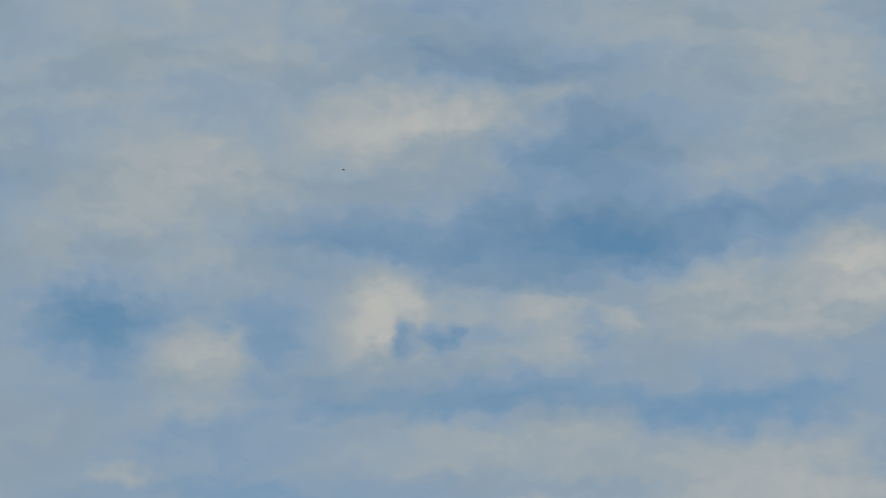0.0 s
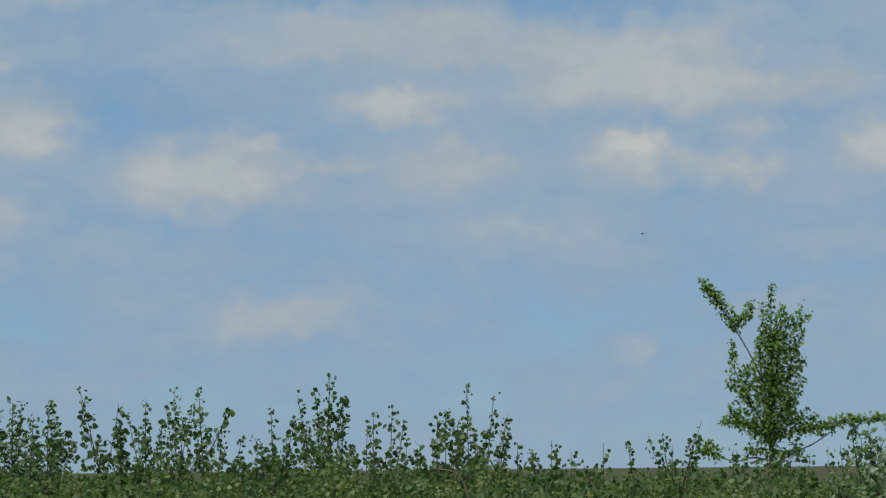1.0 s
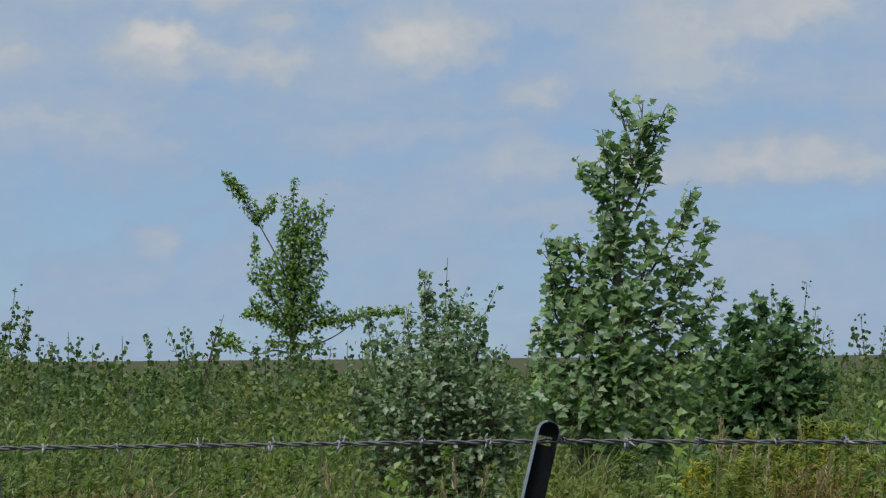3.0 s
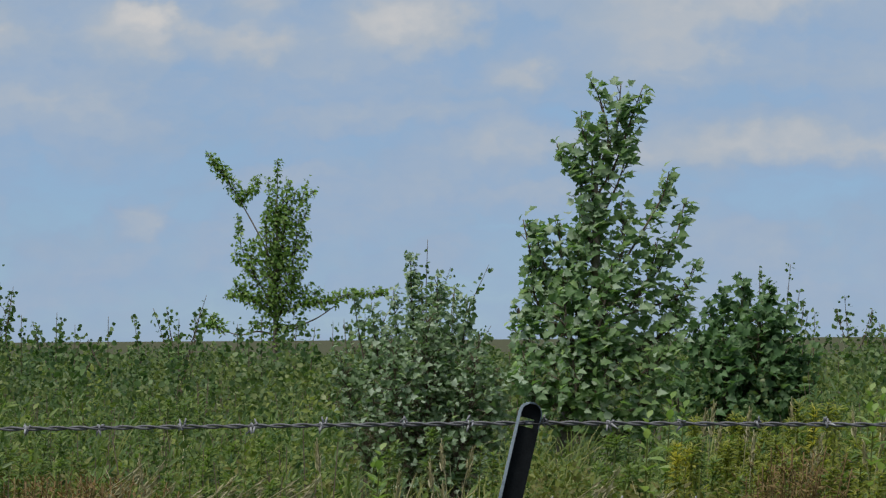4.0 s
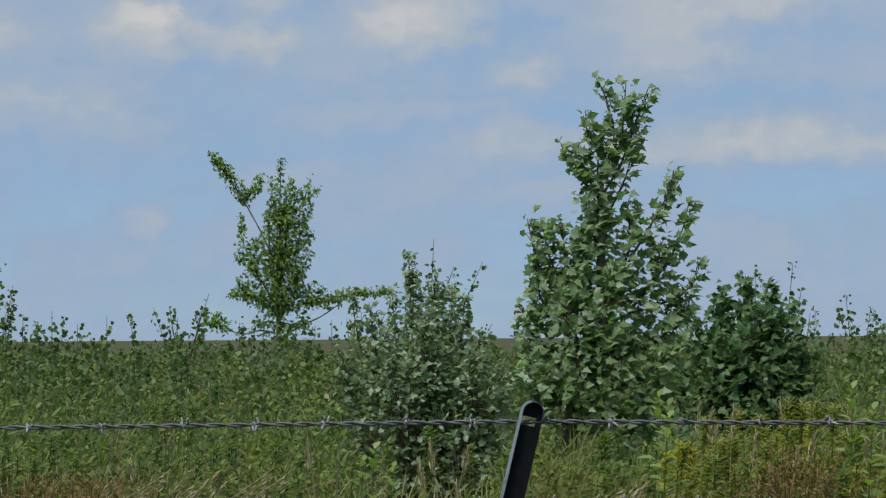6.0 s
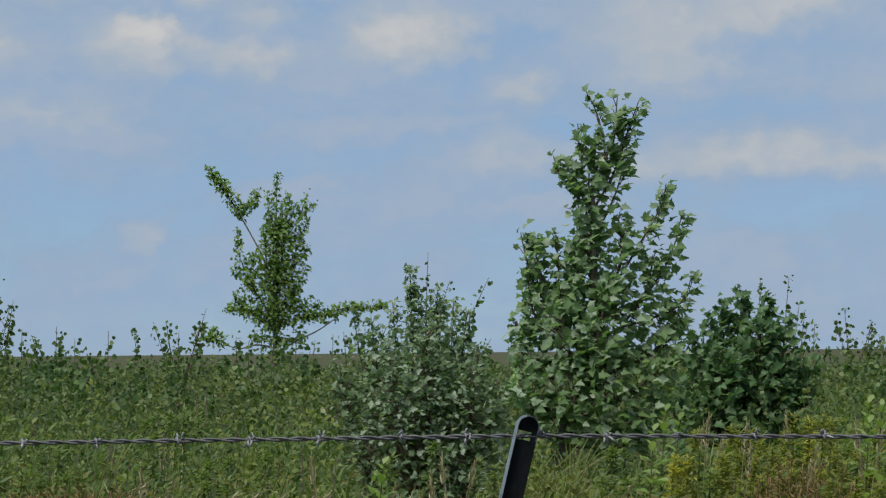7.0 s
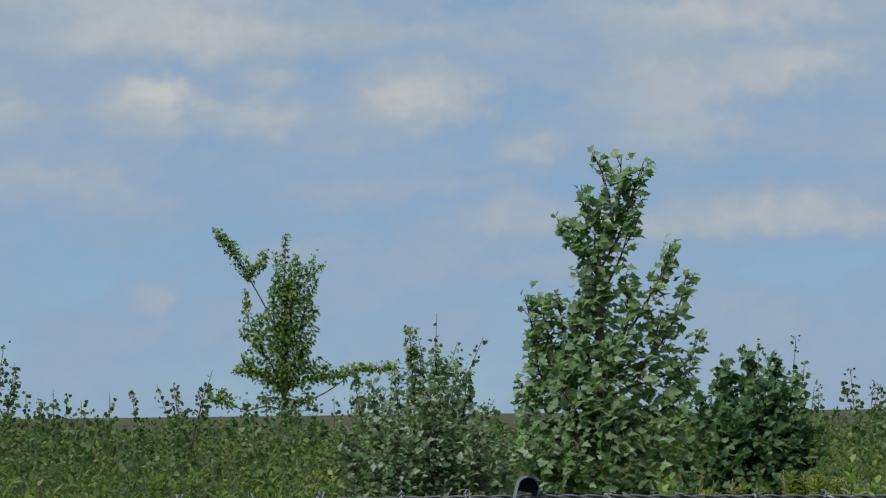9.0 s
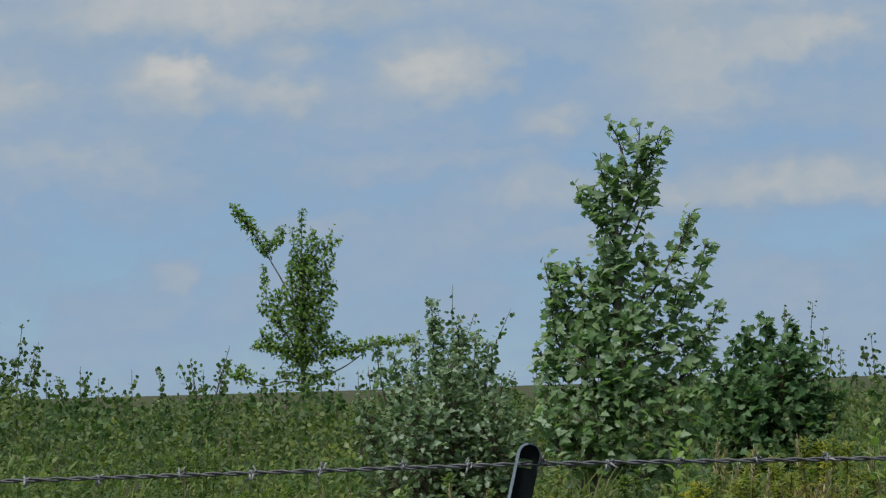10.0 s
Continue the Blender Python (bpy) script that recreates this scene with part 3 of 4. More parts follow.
# ---- the slender young tree far out in the field ----
def field_tree():
    d = 22.0
    thing = empty_thing("field_tree", (spot(-302, 0, d)[0], d, 0), "slender young tree with one crooked limb and a low bough", "tree")
    bx = thing.location.x

    def q(x, y, dy=0.0):
        return (x / F * d - bx, dy, EYE - y / F * d)
    wood = Build()
    wood.tube(curve_points([(0, 0, 0), q(-303, 0), q(-303, -60), q(-300, -150), q(-300, -230), q(-298, -290)]), 0.024, 0.002, 9)
    part("trunk", wood.mesh("trunk", BARK), thing, "thin grey trunk")
    # the crown: a dense heart
    crown = [
        ([q(-301, -130), q(-300, -180), q(-300, -240)], 430, 0.14),
        ([q(-301, -60), q(-302, -110), q(-300, -160)], 600, 0.19),
        ([q(-302, -50), q(-325, -90), q(-345, -130), q(-340, -180)], 230, 0.13),
        ([q(-302, -60), q(-280, -110), q(-268, -160), q(-264, -220)], 250, 0.12),
        ([q(-302, -40), q(-325, -60), q(-350, -78), q(-368, -92)], 210, 0.11),
        ([q(-302, -30), q(-290, -60), q(-275, -85), q(-268, -110)], 170, 0.11),
        ([q(-302, -90), q(-316, -150), q(-320, -200), q(-314, -245)], 210, 0.09),
        ([q(-302, -100), q(-290, -170), q(-284, -220), q(-282, -260)], 200, 0.10),
        ([q(-302, 20), q(-303, 0), q(-298, -30)], 130, 0.13),
    ]
    # ragged shoots round it
    tips = [
        ([q(-300, -230), q(-299, -270), q(-298, -319)], 60, 0.045), ([q(-304, -220), q(-314, -260), q(-315, -288)], 46, 0.045),
        ([q(-296, -230), q(-282, -262), q(-279, -286)], 44, 0.045), ([q(-290, -200), q(-272, -245), q(-267, -269)], 44, 0.045),
        ([q(-284, -200), q(-258, -246), q(-245, -284)], 52, 0.045), ([q(-266, -225), q(-246, -252), q(-233, -266)], 34, 0.04),
        ([q(-275, -190), q(-254, -215), q(-245, -238)], 44, 0.045), ([q(-275, -150), q(-252, -175), q(-244, -195)], 40, 0.045),
        ([q(-275, -110), q(-254, -138), q(-246, -158)], 36, 0.045), ([q(-275, -70), q(-252, -84), q(-243, -103)], 34, 0.045),
        ([q(-345, -130), q(-366, -175), q(-369, -221)], 66, 0.045), ([q(-345, -120), q(-368, -140), q(-376, -162)], 50, 0.05),
        ([q(-350, -78), q(-378, -80), q(-393, -80)], 56, 0.05),
        ([q(-345, -60), q(-372, -95), q(-374, -112)], 44, 0.05),
        # upper end and spur of the crooked limb
        ([q(-362, -238), q(-372, -256), q(-386, -284), q(-404, -308), q(-420, -330)], 190, 0.062),
        ([q(-384, -285), q(-402, -300), q(-418, -316)], 60, 0.06),
        ([q(-366, -236), q(-356, -256), q(-344, -268), q(-335, -291)], 110, 0.055),
        # twigs on the low boughs
        ([q(-255, -60), q(-225, -68), q(-195, -66)], 120, 0.075), ([q(-215, -66), q(-185, -78), q(-150, -84)], 120, 0.07),
        ([q(-165, -78), q(-135, -80), q(-108, -82)], 90, 0.065), ([q(-285, -50), q(-262, -62), q(-235, -68)], 110, 0.085),
        ([q(-262, -60), q(-240, -78), q(-222, -92)], 40, 0.05), ([q(-290, -20), q(-268, -28), q(-252, -34)], 50, 0.07),
        ([q(-395, -14), q(-410, -30), q(-414, -48)], 70, 0.06), ([q(-392, -10), q(-405, -22), q(-430, -30)], 60, 0.06),
        ([q(-320, -22), q(-335, -30), q(-345, -22)], 50, 0.06),
    ]
    # the bare wood of the crooked limb and the two low boughs
    boughs = [[q(-301, -120), q(-328, -180), q(-356, -232), q(-386, -284)], [q(-302, -2), q(-262, -24), q(-228, -40), q(-198, -60)],
              [q(-302, -10), q(-335, -16), q(-366, -10), q(-394, -18)], [q(-302, -45), q(-322, -55), q(-345, -72)]]
    for points in boughs:
        wood = Build()
        wood.tube(curve_points(points), 0.008, 0.004, 7)
        part("bough", wood.mesh("bough", BARK), thing)
    for points, n, spread in crown:
        limb(thing, points, 0.007, 0.002, n * 1.25, spread * 0.92, STAR, SAPLING, 0.034, start=0.0, sway=0.5, face=(-0.2, -0.4, 0.9), tip=0.5, wild=0.6, roll=0.5)
    for points, n, spread in tips:
        limb(thing, points, 0.004, 0.0015, n * 1.25, spread, STAR, SAPLING, 0.034, start=0.05, sway=0.6, face=(-0.2, -0.4, 0.9), tip=0.8, wild=0.6, roll=0.5)


# ---- the bushes ----
def bush(name, label, x, d, shoots, shape, mat, size):
    thing = empty_thing(name, (spot(x, 0, d)[0], d, 0), label, "bush")
    bx = thing.location.x
    for tip_x, tip_y, n, spread, start, dy in shoots:
        tx, _, tz = spot(tip_x, tip_y, d)
        tip = (tx - bx, dy, tz)
        low = (tip[0] * 0.12, dy * 0.2, 0.05)
        mid = (tip[0] * 0.55, dy * 0.8, tip[2] * 0.5)
        limb(thing, [low, mid, (tip[0] * 0.85, dy, tip[2] * 0.8), tip], 0.009 if n > 20 else 0.004, 0.0015, n * 3.2, spread * 1.05, shape, mat, size, start=start, sway=0.8, tip=0.35 if n > 20 else 0.2,
             name="shoot", face=(-0.25, -0.6, 0.8), wind=(0.55, 0.1, 0.3), wild=0.5, roll=0.55)
    return thing


poplar_tree()
field_tree()
bush("poplar_bush", "bushy grey-green young poplar with upright leafy shoots, dark inside", -40, 14.0,
     [(-70, -152, 120, 0.085, 0.45, 0), (-22, -118, 110, 0.095, 0.4, -0.1), (-10, -98, 100, 0.10, 0.35, 0.1), (-100, -92, 120, 0.11, 0.3, 0.1),
      (30, -74, 110, 0.10, 0.35, -0.15), (-140, -66, 100, 0.10, 0.35, 0), (-172, -80, 60, 0.06, 0.5, 0.05), 
      (8, -90, 90, 0.10, 0.3, 0), (-48, -100, 110, 0.12, 0.3, 0), (-120, -40, 150, 0.14, 0.25, 0.1), (56, -10, 130, 0.13, 0.3, 0.1),
      (-40, -40, 260, 0.22, 0.2, -0.2), (-100, 0, 240, 0.23, 0.2, -0.25), (50, 30, 240, 0.23, 0.2, -0.25), (-190, 20, 170, 0.18, 0.2, -0.1),
      (90, 50, 170, 0.18, 0.2, -0.1), (-30, 80, 200, 0.24, 0.2, -0.05), (-120, 90, 180, 0.24, 0.2, 0), (60, 110, 180, 0.24, 0.2, 0)],
     STAR, POPLAR_DARK, 0.037)
bush("maple_bush", "dense dark green maple bush with broad lobed leaves", 520, 15.0,
     [(462, -66, 90, 0.12, 0.25, 0), (482, -88, 90, 0.11, 0.3, 0.08), (520, -102, 110, 0.10, 0.3, 0.05), (566, -98, 110, 0.10, 0.3, -0.05), 
      (440, -30, 150, 0.17, 0.15, -0.1), (592, -50, 130, 0.14, 0.2, -0.1), (540, -50, 200, 0.22, 0.2, -0.15),
      (480, 0, 220, 0.22, 0.25, -0.2), (590, 20, 200, 0.2, 0.25, -0.15), (630, 30, 130, 0.16, 0.2, -0.1), (420, 50, 140, 0.2, 0.2, 0.1), (530, 80, 180, 0.24, 0.2, 0.1)],
     STAR, MAPLE, 0.058)


bush("leafy_shrub", "low leafy green shrub among the suckers", -1640, 15.0,
     [(-1635, -125, 60, 0.09, 0.4, 0), (-1605, -100, 60, 0.09, 0.4, 0.05), (-1665, -112, 60, 0.09, 0.4, 0), (-1563, -90, 60, 0.09, 0.4, -0.05), (-1590, -40, 110, 0.14, 0.3, -0.1),
      (-1640, -50, 110, 0.14, 0.3, -0.1), (-1690, -60, 90, 0.14, 0.3, 0)], OVAL, ASPEN, 0.05)


# ---- aspen suckers that stand out over the thicket ----
def aspen(x, y, lean, d=16.0, n=34, spread=0.05):
    """A sucker placed to fit the camera's view, its tip at x to the side and y below the horizon; lean: how far its tip
    is off its foot, in metres.
    """
    tx, _, tz = spot(x, y, d)
    thing = empty_thing("aspen_sucker", (tx - lean, d, 0), "thin aspen sucker with round fluttering leaves", "sapling", "aspen suckers in the thicket")
    limb(thing, [(0, 0, 0), (0.02, 0, tz * 0.5), (lean * 0.5, 0, tz * 0.8), (lean, 0, tz)], 0.006, 0.0015, n, spread, ROUND, ASPEN, 0.033,
         start=0.5, tip=0.5, sway=1.3, name="stem", twigs=True, face=(0, -1.0, 0.2))
    for k in range(2 if tz > 1.55 else 1):
        u = 0.62 + 0.16 * rng.random()
        side = (0.06 + 0.09 * rng.random()) * (1 if (k + int(x)) % 2 else -1)
        foot = (lean * max(0.0, (u - 0.3)) * 0.6 + 0.01, 0, tz * u)
        over = (tz - tz * u) * (0.55 + 0.3 * rng.random())
        limb(thing, [foot, (foot[0] + side * 0.6, 0.02, foot[2] + over * 0.5), (foot[0] + side, 0.03, foot[2] + over)], 0.0035, 0.0015, n * 0.4, spread * 0.8, ROUND, ASPEN,
             0.032, start=0.15, sway=1.6, name="side_shoot", face=(0, -1.0, 0.2))


def aspens(*tips):
    for x, y, lean in tips:
        full = 1.6 if x < -700 else 1.0
        aspen(x, y, lean, d=14.5 + 4.0 * rng.random(), n=int(full * (40 + 34 * rng.random())), spread=0.05 + 0.035 * rng.random())


# tips placed to fit the camera's view: offsets from straight ahead and below the horizon, in 1/F radian
aspens((-1580, -128, 0), (-1620, -120, 0.05), (-1560, -98, 0), (-1526, -150, -0.2), (-1405, -130, 0.0), (-1440, -95, 0), (-1357, -148, -0.02), (-1317, -150, -0.05),
       (-1275, -70, 0.05), (-1240, -60, 0.1))
aspens((-1185, -108, -0.02), (-1138, -135, -0.15), (-1082, -174, 0.03), (-1055, -130, 0.1), (-1100, -90, 0), (-995, -100, 0), (-972, -115, 0.02), (-1020, -70, 0),
       (-895, -95, 0), (-877, -108, 0), (-843, -152, -0.02), (-790, -130, 0.08), (-767, -98, 0.1), (-860, -80, 0))
aspens((-750, -48, 0), (-695, -52, 0.0), (-680, -40, 0.03), (-600, -44, 0), (-560, -40, -0.1), (-520, -58, -0.2), (-425, -82, 0.2), (-480, -40, 0), (-440, -50, 0.1),
       (-655, -30, 0), (-370, -30, 0), (-330, -40, 0), (645, -45, 0.02), (698, -72, -0.05), (742, -50, 0.08), (790, -55, 0), (850, -50, 0))
aspens((-30, -178, 0.03), (64, -134, 0.3), (74, -24, 0.35), (604, -128, 0.06), (543, -122, 0.0), (620, -66, 0.05), (400, -60, 0))
aspens((-272, -32, 0), (-238, -24, 0.05), (-208, -34, 0), (-182, -38, -0.05), (-152, -48, 0), (-350, -22, 0), (115, -22, 0.05))
aspens((-1300, -60, 0), (-1380, -70, 0), (-1210, -60, 0), (-1060, -60, 0), (-950, -55, 0), (-920, -45, 0), (-1480, -50, 0), (-820, -45, 0), (-1340, -95, 0.03),
       (-1420, -80, -0.03), (-1120, -80, 0.02), (-1160, -60, 0))


# ---- the thicket of weeds and suckers, and the field beyond ----
def thicket(name, label, d0, d1, count, h0, h1, shape, mat, size, az0=-13.0, az1=26.0, depth=0.5, bump=0.10, lift=0.1, slim=1.0):
    """Leaves of a standing crowd of weeds between two distances; the crowd's top runs from h0 to h1, uneven."""
    per = 34
    plants = max(1, count // per)
    d = np.sqrt(d0 * d0 + (d1 * d1 - d0 * d0) * rng.random(plants))
    a = np.radians(az0 + (az1 - az0) * rng.random(plants))
    x, y = -np.sin(a) * d, np.cos(a) * d
    lump = np.array([noise.noise(Vector((p * 1.6, w * 0.9, 3.1))) + 0.6 * noise.noise(Vector((p * 5.0, w * 2.5, 7.7))) for p, w in zip(x, y)])
    top = h0 + (h1 - h0) * (d - d0) / (d1 - d0) + bump * lump + rng.normal(size=plants) * 0.03
    deg = np.degrees(a)
    clear = np.clip((2.6 - deg) / 0.8, 0, 1) * np.clip((deg + 7.6) / 0.8, 0, 1) * np.clip((15.0 - d) / 1.0, 0, 1)
    low = 0.038 + 0.025 * np.clip((2.4 - deg) / 0.5, 0, 1) * np.clip((deg + 1.4) / 0.5, 0, 1)
    low = low + 0.012 * np.clip((3.8 - np.abs(deg + 3.0) * 3) / 2, 0, 1)
    top = top - clear * np.maximum(0, top - (EYE - d * low + 0.08 * lump))
    top = top + 0.08 * np.clip((deg - 8.3) / 1.5, 0, 1) * np.clip((d - 12) / 2, 0, 1) * np.clip((21 - d) / 2, 0, 1)
    # each plant is a leafy upright stem that widens downwards
    down = depth * rng.random((plants, per)) ** 1.25
    down = np.where(rng.random((plants, per)) < 0.16, rng.random((plants, per)) * top[:, None] * 0.97, down)
    wide = slim * (0.011 + 0.12 * np.minimum(down, 0.6)) * (d[:, None] / 12) ** 0.5
    x = (x[:, None] + rng.normal(size=(plants, per)) * wide + 0.05 * rng.normal(size=(plants, 1)) * np.maximum(0, depth - down)).reshape(-1)
    y = (y[:, None] + rng.normal(size=(plants, per)) * wide).reshape(-1)
    z = (top[:, None] - down).reshape(-1)
    count = plants * per
    along = rng.normal(size=(count, 3)) * (0.6 if lift > 0.5 else 0.8) + (0.3, 0, lift)
    up = np.array((-0.1, -0.7, 0.7)) + rng.normal(size=(count, 3)) * 0.7
    me = leaves(name, mat, shape, np.stack([x, y, z], 1), along, up, size * (0.5 + 0.8 * rng.random(count)))
    return tagged(part(name, me), label, "undergrowth", kind="stuff")


thicket("far_weeds", "low dull green weeds of the far field", 34, 110, 30000, 1.0, 0.85, OVAL, WEED, 0.09, depth=0.6)
thicket("back_thicket", "standing thicket of round-leaved aspen suckers and weeds", 19, 34, 84000, 1.31, 1.14, ROUND, THICKET, 0.028, depth=0.45, bump=0.12, lift=-0.5)
thicket("aspen_thicket", "dense chest high thicket of aspen suckers", 12.5, 19, 140000, 1.18, 1.325, ROUND, THICKET, 0.024, depth=0.6, bump=0.16, lift=-0.5, slim=0.75)
thicket("tall_suckers", "loose taller round-leaved suckers over the thicket", 12.5, 17, 9000, 1.24, 1.38, ROUND, ASPEN, 0.030, depth=0.4, bump=0.16, slim=0.6, lift=-0.5)
thicket("weed_thicket", "dense green weeds and young suckers", 9, 12.5, 80000, 1.02, 1.15, OVAL, WEED, 0.029, depth=0.6, bump=0.17, lift=0.4, slim=0.75)
thicket("upright_herbs", "upright yellow-green herbs with narrow leaves", 8.0, 12.5, 14000, 1.00, 1.18, LANCE, HERB, 0.044, depth=0.3, bump=0.16, lift=0.8, slim=0.6)
thicket("dark_herbs", "upright deep green herbs with narrow leaves", 8.0, 12.5, 12000, 0.97, 1.16, LANCE, ASPEN, 0.040, depth=0.35, bump=0.16, lift=0.8, slim=0.6)
thicket("front_weeds", "tall yellow-green roadside weeds behind the fence", 7, 9.5, 60000, 0.90, 1.01, OVAL, WEED_BRIGHT, 0.023, depth=0.55, bump=0.18, lift=0.4, slim=0.8)
thicket("front_grass", "loose narrow upright grass blades among the weeds", 6.6, 10, 9000, 0.80, 0.93, THIN, BLADE, 0.16, depth=0.35, bump=0.16, lift=1.5, slim=2.6)
thicket("dry_grass", "dry straw blades standing in the weeds", 6.6, 10, 1000, 0.80, 0.90, THIN, STRAW, 0.16, depth=0.3, bump=0.12, lift=1.5, slim=2.5)


def stems(name, label, d0, d1, count, h0, h1):
    d, a = d0 + (d1 - d0) * rng.random(count), np.radians(-13 + 39 * rng.random(count))
    x, y = -np.sin(a) * d, np.cos(a) * d
    tall = h0 + (h1 - h0) * (d - d0) / (d1 - d0) + rng.normal(size=count) * 0.06
    deg = np.degrees(a)
    keep = (deg > 2.6) | (deg < -7.6) | (d > 15)
    x, y, tall, d, count = x[keep], y[keep], tall[keep], d[keep], int(keep.sum())
    foot = np.stack([x, y, np.zeros(count)], 1)
    along = np.stack([rng.normal(size=count) * 0.08, rng.normal(size=count) * 0.06, np.ones(count)], 1)
    me = leaves(name, TWIG, outline_leaf([(0.0, 0.004), (0.6, 0.003), (1.0, 0.001)], 0.3, 0.02), foot, along, np.tile((0.0, -1.0, 0.0), (count, 1)), tall)
    tagged(part(name, me), label, "undergrowth", kind="stuff")


stems("weed_stems", "thin brown stems of the weeds and suckers", 7.5, 18, 2600, 0.98, 1.2)


# ---- the plants along the fence ----
def at_tip(x, y, d, tip_x, tip_z):
    """The foot of a plant whose tip is placed to fit x, y in the camera's view, and its height; tip_x and tip_z: its
    tip over its foot.
    """
    px, _, pz = spot(x, y, d)
    return px - tip_x, pz - tip_z


def grass_stalk(bend, n, head):
    """A dry grass stalk with a feathery head; bend: how far the wind pushes its tip."""
    thing = empty_thing("grass_stalk", (0, 0, 0), "dry straw-coloured grass stalk with a feathery seed head", "grass", "dry grass stalks by the fence")
    line = curve_points([(0, 0, -0.1), (0.03 * bend, 0, 0.4), (0.25 * bend, 0, 0.8), (bend, 0, 1.0)])
    m = Build()
    m.tube(line, 0.0022, 0.0009, 4)
    part("stem", m.mesh("stem", STRAW), thing)
    u = 1 - head * rng.random(n)
    at = np.array([line[int(q * (len(line) - 1))] for q in u])
    at[:, 2] -= 0.03 * rng.random(n)
    d = unit(line[-1] - line[-4])
    along = d + rng.normal(size=(n, 3)) * 0.2
    part("seed_head", leaves("seed_head", STRAW, SEED, at + rng.normal(size=(n, 3)) * 0.003, along, rng.normal(size=(n, 3)), 0.016 + 0.012 * rng.random(n)), thing)["kind"] = "stuff"
    return thing


def leafy_plant(name, label, category, group, shape, mat, size, n, droop, opposite=False, height=1.0):
    """A herb: a stem set with leaves in its upper part, that spread and droop."""
    thing = empty_thing(name, (0, 0, 0), label, category, group)
    line = curve_points([(0, 0, 0), (0.01, 0.01, 0.5 * height), (0.03, 0, 0.85 * height), (0.04, 0, height)])
    m = Build()
    m.tube(line, 0.004, 0.0015, 5)
    part("stem", m.mesh("stem", BLADE), thing)
    u = np.linspace(0.55, 1.0, n) if opposite else 0.55 + 0.45 * rng.random(n) ** 0.7
    at = np.array([line[min(len(line) - 1, int(q * (len(line) - 1)))] for q in u])
    turn = np.arange(n) * (math.pi / 2 * (1 if opposite else 1.53)) + rng.normal(size=n) * 1.2
    if opposite:
        turn = np.repeat(np.arange((n + 1) // 2) * 1.5, 2)[:n] + np.tile([0, math.pi], n)[:n] + rng.normal(size=n) * 0.2
    rise = 1.6 * (u - 0.65) + 0.45 - droop
    along = np.stack([np.cos(turn), np.sin(turn), rise + rng.normal(size=n) * (0.15 if opposite else 0.4)], 1)
    up = np.tile((0.0, -0.15, 1.0), (n, 1)) + rng.normal(size=(n, 3)) * 0.2
    sizes = size * (1.25 - 0.6 * (u - 0.55) / 0.45) * (0.8 + 0.4 * rng.random(n))
    if opposite:
        me = leaves("leaf", mat, shape, [(0, 0, 0)], [(0, 1, 0)], [(0, 0, 1)], [1.0])
        r = axes_of(along, up)
        for j in range(n):
            part("leaf", me, thing).matrix_basis = Matrix.Translation(at[j]) @ Matrix(r[j].tolist()).to_4x4() @ Matrix.Scale(sizes[j], 4)
    else:
        part("foliage", leaves("foliage", mat, shape, at, along, up, sizes), thing)["kind"] = "stuff"
    return thing


def dock_plant():
    thing = empty_thing("dock_plant", (0, 0, 0), "dry rust-brown dock plant gone to seed", "weed", "dry dock plants")
    for k in range(4):
        a = rng.normal(size=2) * 0.05
        line = curve_points([(0, 0, 0), (a[0] * 0.5, a[1] * 0.5, 0.6), (a[0] * 1.4, a[1], 1.0)])
        m = Build()
        m.tube(line, 0.003, 0.0015, 4)
        st = part("stem", m.mesh("stem", RUST), thing)
        n = 120
        u = 0.72 + 0.28 * rng.random(n)
        at = np.array([line[int(q * (len(line) - 1))] for q in u]) + rng.normal(size=(n, 3)) * (0.014, 0.014, 0.02)
        part("seed_head", leaves("seed_head", RUST, SEED, at, rng.normal(size=(n, 3)), rng.normal(size=(n, 3)), 0.014 + 0.012 * rng.random(n)), st)["kind"] = "stuff"
    return thing


WINDY = []


def plant_at(made, x, y, d, tip, sway=1.5):
    fx, fz = at_tip(x, y, d, tip[0], 0)
    ob = copy_thing(made, pose(fx, d, 0, 0, 0, 0))
    ob.scale = (1, 1, fz / tip[1])
    WINDY.append((ob, sway, rng.random() * 6.28))


BENT = [(grass_stalk(b0, 70, 0.22), b0) for b0 in (0.20, 0.27, 0.34)]
TALL = [(grass_stalk(b0, 45, 0.11), b0) for b0 in (0.02, 0.05, -0.03)]
for x, y in [(-572, 215), (-527, 214), (-487, 210), (-472, 246), (-444, 246), (-402, 228), (-391, 246), (-329, 233), (-302, 228), (-271, 233), (-213, 237), (-534, 252),
             (-101, 263), (316, 224), (365, 253), (281, 248), (384, 266), (-505, 258), (-460, 262), (-420, 268), (-350, 262)]:
    ob, b0 = BENT[int(rng.random() * 3)]
    plant_at(ob, x, y, 6.3 + 0.8 * rng.random(), (b0, 1.0), 2.2)
for x, y in [(446, 106), (450, 121), (507, 118), (584, 103), (698, 119), (-32, 173), (-51, 206), (31, 187), (-106, 224), (-7, 247), (-118, 201), (640, 165), (470, 150),
             (530, 160), (620, 190), (720, 170), (760, 140), (560, 200), (-250, 170), (-560, 195)]:
    ob, b0 = TALL[int(rng.random() * 3)]
    plant_at(ob, x, y, 7.4 + 1.0 * rng.random(), (b0, 1.0), 1.4)
GOLDEN = [leafy_plant("goldenrod", "yellow-green goldenrod with narrow drooping leaves", "weed", "goldenrod by the fence", LANCE, GOLD, 0.040, 110, 0.35) for k in range(3)]
GREENER = [leafy_plant("goldenrod", "fresh green goldenrod with narrow drooping leaves", "weed", "goldenrod by the fence", LANCE, HERB, 0.042, 100, 0.35) for k in range(3)]
